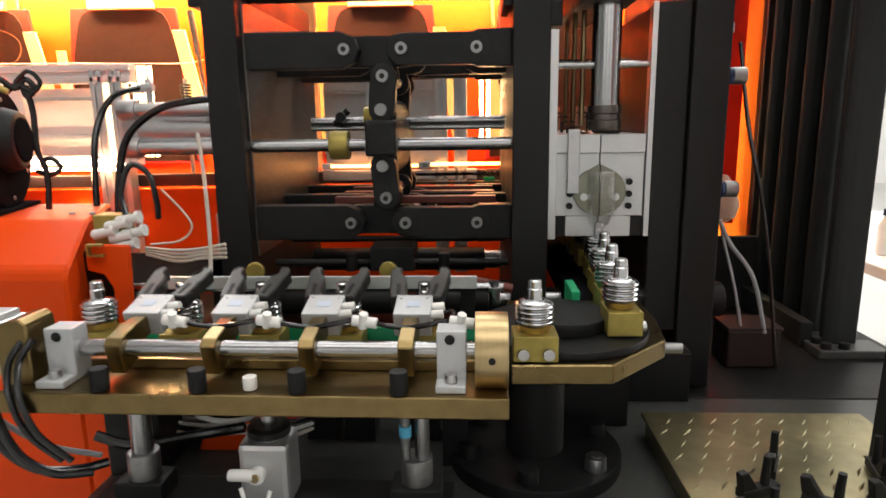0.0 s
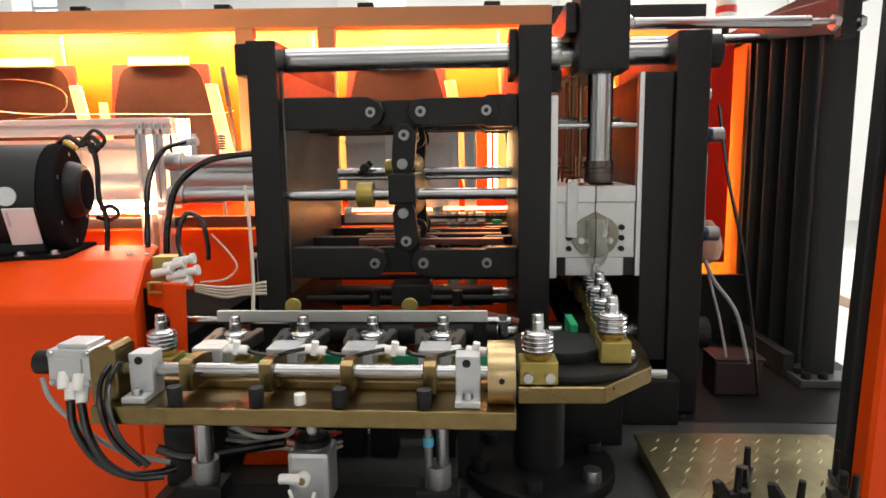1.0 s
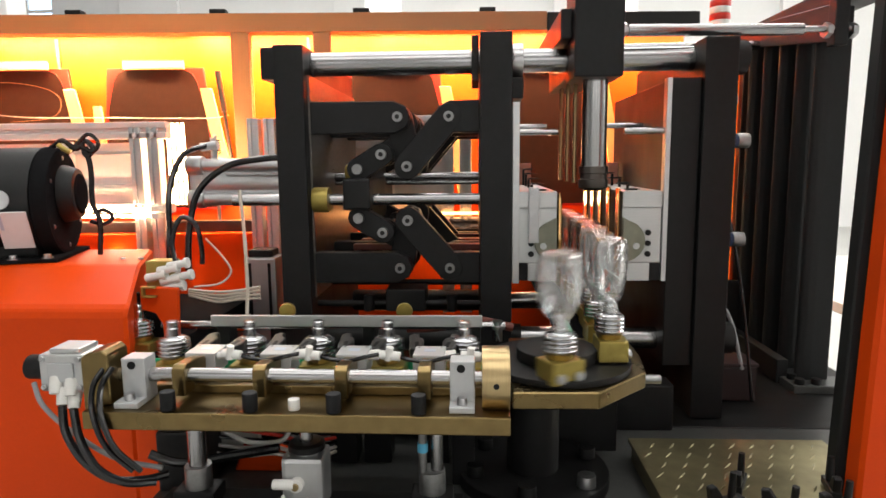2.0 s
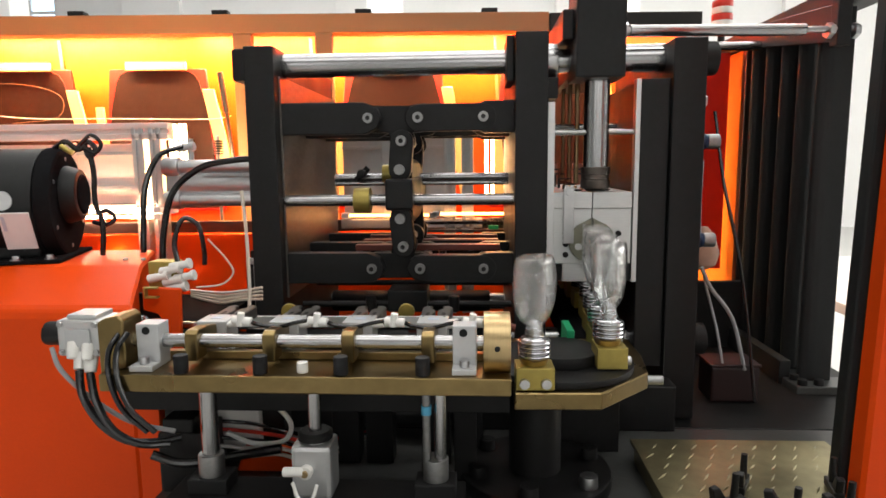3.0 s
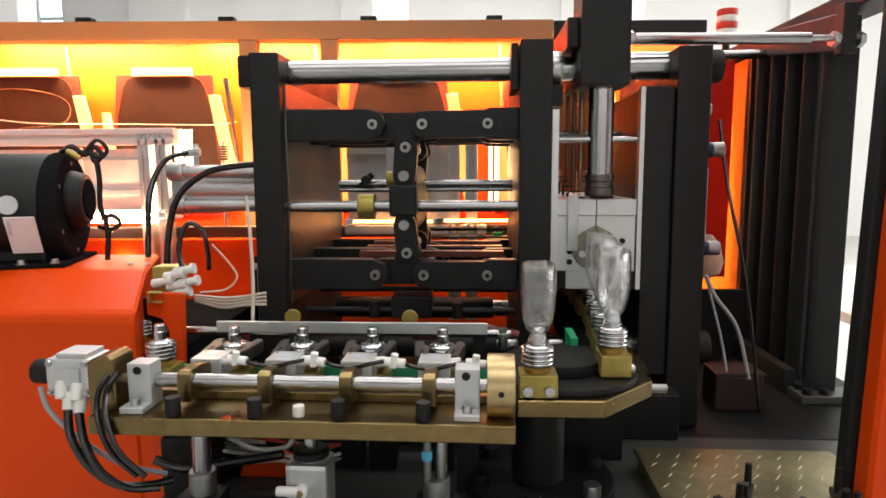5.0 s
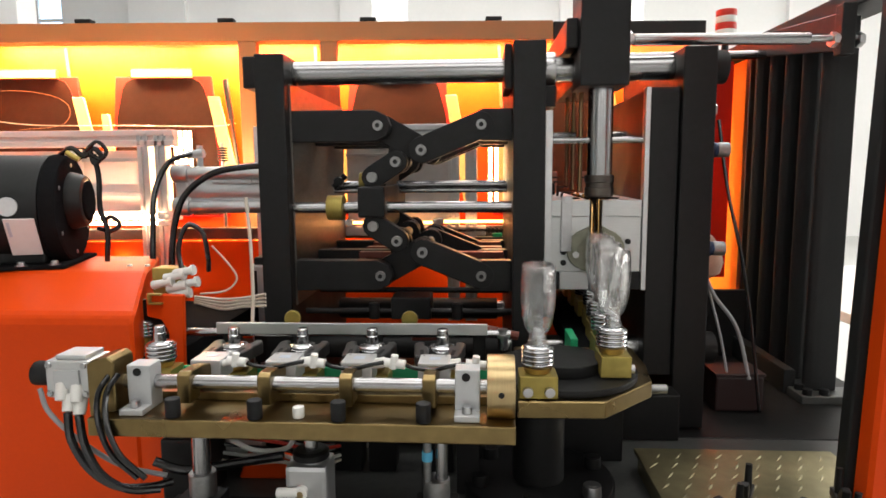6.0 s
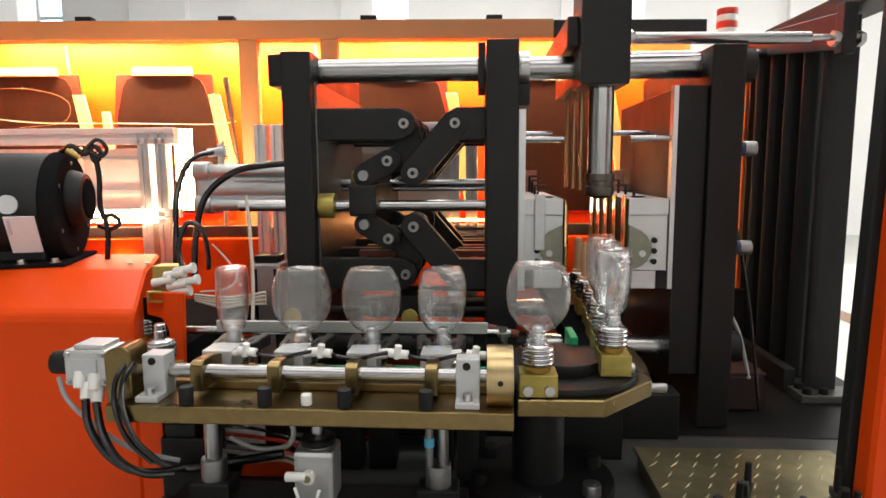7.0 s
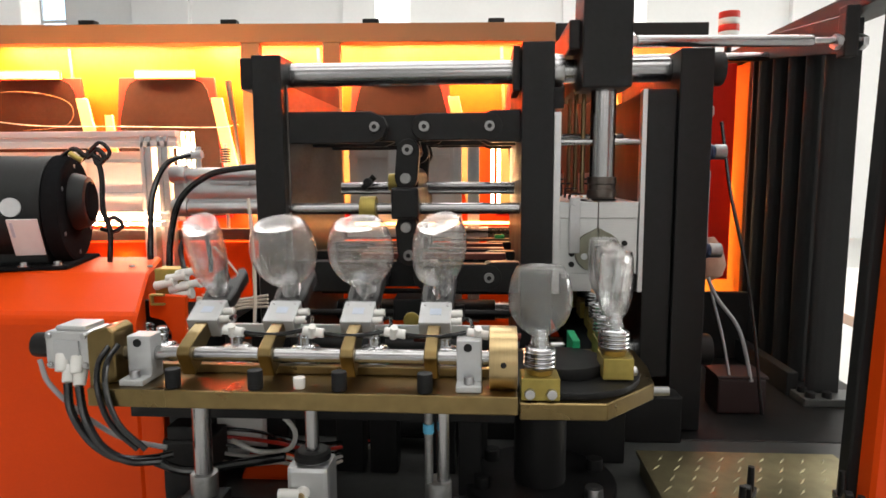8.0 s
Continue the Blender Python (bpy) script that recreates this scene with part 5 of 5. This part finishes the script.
    for k in range(4):
        x = -0.468 + k * 0.1285
        part("bumper", Shape().rod((x, 0.903, 0.8745), (x, 0.903, 0.904), 0.0115, None, 20, 0.002), RUBBER if k < 3 else BLACK, c, "black rubber bumper")
    part("cream_fitting", Shape().rod((-0.274, 0.91, 0.8745), (-0.274, 0.91, 0.892), 0.009, None, 16, 0.002), WHITE, c)
    for x, r in ((-0.452, 0.0145), (-0.060, 0.0105)):
        part("guide_column", Shape().rod((x, 0.955, 0.66), (x, 0.955, 0.846), r, None, 28), CHROME, c, "polished guide column")
    part("tape_pin", Shape().rod((-0.082, 0.948, 0.66), (-0.082, 0.948, 0.846), 0.0068, None, 20), PIN, c)
    part("piston_rod", Shape().rod((-0.27, 0.955, 0.66), (-0.27, 0.955, 0.846), 0.011, None, 20), CHROME, c)
    part("tape", Shape().rod((-0.082, 0.948, 0.793), (-0.082, 0.948, 0.808), 0.0085, None, 24), BLUE, c, "band of blue tape")
    shaft = part("gripper_shaft", Shape().rod((-0.60, SHAFT.y, SHAFT.z), (0.013, SHAFT.y, SHAFT.z), 0.0115, None, 28), CHROME, c, "polished rotating shaft", at=SHAFT)
    jaws = []
    for k in range(4):
        x = -0.4645 + k * 0.1293
        y, z = SHAFT.y, SHAFT.z
        part("bracket", Shape().prism([(y - 0.018, z - 0.03), (y + 0.018, z - 0.03), (y + 0.018, z - 0.018), (y + 0.0615, z - 0.016), (y + 0.0615, z + 0.012), (y + 0.03, z + 0.018), (y - 0.008, z + 0.020), (y - 0.018, z + 0.014)], x - 0.0105, x + 0.0105, "x", 0.0015), BRONZE, shaft)
        part("gripper_body", Shape().box(x - 0.0262, x + 0.0262, y + 0.062, y + 0.116, z - 0.020, z + 0.016, 0.002), SATIN, shaft, "satin aluminium gripper body")
        part("maker_label", Shape().box(x - 0.009, x + 0.010, y + 0.082, y + 0.098, z + 0.0162, z + 0.0166, 0), PALE_BLUE, shaft, "faded bluish label")
        part("rod_seal", Shape().box(x - 0.02, x + 0.02, y + 0.116, y + 0.124, z - 0.014, z + 0.011, 0.002), BLACK, shaft)
        for u in (-0.019, 0.019):
            part("cover_screw", bolt_head(Shape(), (x + u, y + 0.107, z + 0.016), (0, 0, 1), 0.003, 0.001), STEEL, shaft)
            part("cover_screw", bolt_head(Shape(), (x + u, y + 0.100, z - 0.020), (0, 0, -1), 0.0035, 0.001), STEEL, shaft)
        for u in (0.074, 0.094):
            part("air_fitting", Shape().rod((x + 0.026, y + u, z + 0.008), (x + 0.044, y + u, z + 0.010), 0.0062, None, 14, 0.001), WHITE, shaft)
        part("speed_valve", Shape().rod((x + 0.055, y + 0.026, z + 0.028), (x + 0.088, y + 0.022, z + 0.026), 0.0075, None, 14, 0.001).rod((x + 0.068, y + 0.022, z + 0.020), (x + 0.072, y + 0.02, z + 0.042), 0.006, None, 12), WHITE, shaft, "white flow control valve")
        part("air_line", Shape().tube([(x + 0.042, y + 0.074, z + 0.010), (x + 0.056, y + 0.072, z + 0.016), (x + 0.062, y + 0.04, z + 0.026), (x + 0.056, y + 0.026, z + 0.028)], 0.003), HOSE, shaft)
        if k < 3:
            part("air_line", Shape().tube([(x + 0.088, y + 0.022, z + 0.026), (x + 0.10, y + 0.026, z + 0.02), (x + 0.13, y + 0.028, z + 0.016), (x + 0.16, y + 0.024, z + 0.024), (x + 0.182, y + 0.026, z + 0.028)], 0.0035), HOSE, shaft)
        for sgn in (-1, 1):
            out = [(x + sgn * u, y + v) for u, v in ((0.0015, 0.122), (0.026, 0.122), (0.0285, 0.148), (0.0275, 0.168), (0.0285, 0.188), (0.029, 0.208), (0.021, 0.220), (0.009, 0.216), (0.012, 0.206), (0.011, 0.195), (0.003, 0.186), (0.0016, 0.166), (0.0045, 0.146), (0.0045, 0.138), (0.0018, 0.132))]
            jaw = part("jaw", Shape().prism(out, z - 0.013, z + 0.010, "z", 0.002), JAW, shaft, "black hooked gripper jaw", at=(x + sgn * 0.012, y + 0.122, z - 0.001))
            slot_x = sorted((x + sgn * 0.011, x + sgn * 0.018))
            part("slot", Shape().box(*slot_x, y + 0.13, y + 0.162, z - 0.0135, z + 0.0105, 0.001), RUBBER, jaw)
            jaws.append((sgn, jaw))
    base = thing("lift_slide", (-0.27, 0.955, 0.68), "lift slide with steel bushes and a central air cylinder", "lift slide")
    part("slide_plate", Shape().box(-0.52, -0.02, 0.91, 1.0, 0.685, 0.70, 0.002).box(-0.50, -0.04, 0.92, 0.99, 0.6304, 0.685, 0.002), BLACK, base)
    for x in (-0.452, -0.068):
        part("bush", Shape().rod((x, 0.955, 0.70), (x, 0.955, 0.765), 0.0215, None, 28, 0.002), PIN, base, "ground steel guide bush")
        part("clamp_ring", Shape().box(x - 0.034, x + 0.034, 0.93, 0.98, 0.70, 0.728, 0.003), BLACK, base)
    part("air_cylinder", Shape().box(-0.305, -0.238, 0.925, 0.985, 0.70, 0.792, 0.008).rod((-0.27, 0.955, 0.792), (-0.27, 0.955, 0.796), 0.022, None, 24), ALUMINIUM, base, "aluminium compact air cylinder")
    part("cylinder_cap", Shape().turned([(0.029, 0.7965), (0.029, 0.806), (0.024, 0.810), (0.013, 0.810)], (-0.27, 0.955, 0)), BLACK, base)
    part("port_screw", bolt_head(Shape(), (-0.278, 0.912, 0.752), (0, -1, 0), 0.006, 0.004), BRASS, base)
    part("fitting", Shape().rod((-0.315, 0.918, 0.752), (-0.28, 0.915, 0.754), 0.008, None, 14, 0.001).rod((-0.278, 0.925, 0.752), (-0.278, 0.912, 0.752), 0.011, None, 14, 0.001), WHITE, base)
    part("tube", Shape().tube([(-0.30, 0.915, 0.735), (-0.285, 0.90, 0.715), (-0.265, 0.90, 0.715), (-0.258, 0.91, 0.735)], 0.003), WHITE, base)
    return c, shaft, jaws, base


def drawn_to_eye(ob, k, pivot):
    """Scale a thing with its parts by k about a point: the camera's eye."""
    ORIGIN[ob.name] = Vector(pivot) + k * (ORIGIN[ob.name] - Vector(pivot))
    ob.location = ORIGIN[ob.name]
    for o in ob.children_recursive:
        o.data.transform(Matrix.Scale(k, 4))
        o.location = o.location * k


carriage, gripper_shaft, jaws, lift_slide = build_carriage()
# carriage and slide shrunk toward the eye and skewed to fit the camera's view
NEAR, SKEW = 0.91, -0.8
drawn_to_eye(carriage, NEAR, (0.0, 0.0, 1.25))
drawn_to_eye(lift_slide, NEAR, (0.0, 0.0, 1.25))
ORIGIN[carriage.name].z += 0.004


def build_clutter():
    ob = thing("cable_bundle", (-0.40, 1.05, 0.69), "tangle of white, red and black cables under the carriage", "cable")
    for k in range(5):
        z = 0.70 + 0.012 * k
        part("cable", Shape().tube([(-0.54, 1.06, z + 0.05), (-0.44, 1.08 + 0.01 * k, z + 0.02), (-0.36, 1.07, z + 0.03), (-0.30, 1.10, z + 0.005), (-0.22, 1.22, 0.70 + 0.004 * k), (-0.20, 1.34, 0.69)], 0.0035), (WIRE, WHITE, HOSE, RED, HOSE)[k], ob)
    part("cable", Shape().tube([(-0.38, 1.06, 0.84), (-0.35, 1.06, 0.82), (-0.33, 1.06, 0.79), (-0.345, 1.06, 0.76), (-0.40, 1.06, 0.755), (-0.45, 1.07, 0.77)], 0.0045), WHITE, ob)
    part("cable", Shape().tube([(-0.55, 0.99, 0.765), (-0.50, 1.0, 0.745), (-0.42, 1.02, 0.75), (-0.34, 1.03, 0.76)], 0.008), HOSE, ob)
    single("orange_cover", Shape().prism([(-0.45, 0.68), (-0.30, 0.68), (-0.31, 0.72), (-0.43, 0.735)], 1.10, 1.13, "y", 0.003), ORANGE, "small orange sheet cover under the carriage", "cover", (-0.38, 1.11, 0.68))
    single("junction_box", Shape().box(-0.50, -0.41, 1.12, 1.2, 0.72, 0.85, 0.004), WHITE, "white plastic junction box under the carriage", "box", (-0.45, 1.16, 0.72))
    single("valve_manifold", Shape().box(-0.555, -0.47, 1.02, 1.1, 0.68, 0.79, 0.005).box(-0.545, -0.49, 1.02, 1.08, 0.79, 0.815, 0.004), BLACK, "black valve manifold below the hoses", "valve", (-0.54, 1.05, 0.68))


build_clutter()


# ---- movement ----
def eased(table, t):
    if t <= table[0][0]:
        return table[0][1]
    for (a, u), (b, v) in zip(table, table[1:]):
        if t <= b:
            return u + (v - u) * (t - a) / (b - a)
    return table[-1][1]


OPEN = [(1.1, 0), (1.2, 0.1), (1.3, 0.3), (1.4, 0.6), (1.5, 0.9), (1.6, 1), (2.6, 1), (2.7, 0.55), (2.8, 0.055), (2.9, 0.012), (3.0, 0),
        (5.83, 0), (5.9, 0.04), (6.0, 0.18), (6.1, 0.47), (6.2, 0.85), (6.3, 1), (7.35, 1), (7.45, 0.75), (7.5, 0.5), (7.6, 0.08), (7.7, 0)]
SHIFT = [(1.5, 0), (1.6, 0.18), (1.7, 0.6), (1.8, 1.6), (1.9, 2.9), (2.0, 3.7), (2.1, 4), (6.3, 4), (6.4, 4.63), (6.5, 5.46), (6.6, 6.8), (6.7, 7.6), (6.8, 8)]
BACK = [(0, 0), (2.05, 0), (2.25, 0.047), (2.95, 0.047), (3.1, 0.035), (3.25, -0.005), (3.5, -0.018), (3.7, -0.006), (4.0, 0), (6.82, 0), (7.0, 0.045), (7.7, 0.05), (7.85, 0.03), (8.0, 0)]
LIFT = [(0, 0), (2.75, 0), (2.85, 0.02), (2.95, 0.045), (3.45, 0.046), (3.55, 0.035), (3.7, 0.01), (3.8, 0), (7.5, 0), (7.6, 0.01), (7.72, 0.047), (8.0, 0.048)]
SWING = [(0, 14), (0.12, 3), (0.2, 0), (3.1, 0), (3.2, 26), (3.3, 58), (3.4, 85), (3.5, 110), (3.6, 167), (3.7, 175), (3.8, 176), (4.3, 176), (4.4, 148), (4.5, 90), (4.6, 32), (4.7, 8), (4.8, 0), (7.85, 0), (7.92, 9), (8.0, 27)]
GRIP = [(0, 1), (2.3, 1), (2.4, 0), (4.2, 0), (4.42, 1), (7.05, 1), (7.15, 0), (8.0, 0)]
FIRST_SPIN = [(1.5, 95), (2.1, 40), (2.8, 52), (3.1, 62), (3.4, 76), (3.8, 84), (6.3, 84), (6.8, 108)]
TIMES = [round(0.1 * k, 2) for k in range(81)]


def at_world(table_ob, dx, dz=0.0, dy=0.0, yaw=0.0):
    p = ORIGIN[table_ob.name]
    return pose(p.x + dx, p.y + dy, p.z + dz, 0, 0, yaw)


def toggle_poses(u, up):
    """Poses of knee, link and pull link, and the crosshead's travel, at an opening of 0 to 1."""
    ax, cx, az = AX + 0.066 * u, CX - 0.070 * u, 0.165
    d = min(cx - ax, ARM + FRONT - 1e-6)
    a = math.acos(max(-1, min(1, (ARM ** 2 + d ** 2 - FRONT ** 2) / (2 * ARM * d))))
    bx, bz = ax + ARM * math.cos(a), az - ARM * math.sin(a)
    f = math.atan2(az - bz, cx - bx)
    w = a + radians(PA)
    px, pz = ax + PR * math.cos(w), az - PR * math.sin(w)
    qz = az - PR * math.sin(radians(PA)) - PULL
    h = pz - qz
    qx = px - math.sqrt(max(0, PULL ** 2 - h ** 2))
    g = math.atan2(px - qx, h)
    knee = pose(ax, 1.6, ZC + up * az, 0, up * math.degrees(a), 0)
    link = pose(bx, 1.6, ZC + up * bz, 0, -up * math.degrees(f), 0)
    pull = pose(px, 1.6, ZC + up * pz, 0, up * math.degrees(g), 0)
    return knee, link, pull, qx


def motions():
    walk(clamp_frame, [(t, at_world(clamp_frame, 0.068 * eased(OPEN, t))) for t in TIMES])
    walk(mould_right, [(t, at_world(mould_right, 0.068 * eased(OPEN, t))) for t in TIMES])
    walk(moving, [(t, at_world(moving, -0.070 * eased(OPEN, t))) for t in TIMES])
    walk(mould_left, [(t, at_world(mould_left, -0.070 * eased(OPEN, t))) for t in TIMES])
    for up in (1, -1):
        for k in range(3):
            walk(toggles[up][k], [(t, toggle_poses(eased(OPEN, t), up)[k]) for t in TIMES])
    walk(crosshead, [(t, pose(toggle_poses(eased(OPEN, t), 1)[3], 1.6, ZC)) for t in TIMES])
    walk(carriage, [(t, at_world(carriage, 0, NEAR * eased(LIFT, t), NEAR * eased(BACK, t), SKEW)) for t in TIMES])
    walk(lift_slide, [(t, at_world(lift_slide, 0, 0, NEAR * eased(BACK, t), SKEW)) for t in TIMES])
    local = gripper_shaft.location.copy()
    swing = {t: pose(*local, eased(SWING, t)) for t in TIMES}
    walk(gripper_shaft, [(t, swing[t]) for t in TIMES])
    for sgn, jaw in jaws:
        p = jaw.location.copy()
        walk(jaw, [(t, pose(p.x + sgn * 0.010 * eased(GRIP, t), p.y, p.z, 0, 0, -sgn * 5.5 * eased(GRIP, t))) for t in TIMES])
    grip_t = 7.2
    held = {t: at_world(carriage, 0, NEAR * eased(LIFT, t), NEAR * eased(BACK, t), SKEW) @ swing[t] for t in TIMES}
    for slot, sp in spindles.items():
        rows = []
        for t in TIMES:
            p, facing = chain_place(slot - eased(SHIFT, t))
            rows.append((t, pose(p.x, p.y, SPINDLE_Z + p.z, 0, 0, facing)))
        walk(sp, rows)
        rider = bottles.get(slot) or preforms.get(slot)
        if not rider:
            continue
        rows = []
        for t in TIMES:
            moved = eased(SHIFT, t)
            p, facing = chain_place(slot - moved)
            first, second, third = BOTTLE_YAW.get(slot, (0, 0, 0))
            yaw = eased([(0, first), (4, second), (8, third)], moved)
            if slot == 4:
                yaw = eased(FIRST_SPIN, t)
            m = pose(p.x, p.y, SPINDLE_Z + p.z + MOUTH, 0, 0, yaw)
            if slot in (4, 5, 6, 7) and t > grip_t:
                m = held[t] @ held[grip_t].inverted() @ m
            rows.append((t, m))
        walk(rider, rows)


motions()
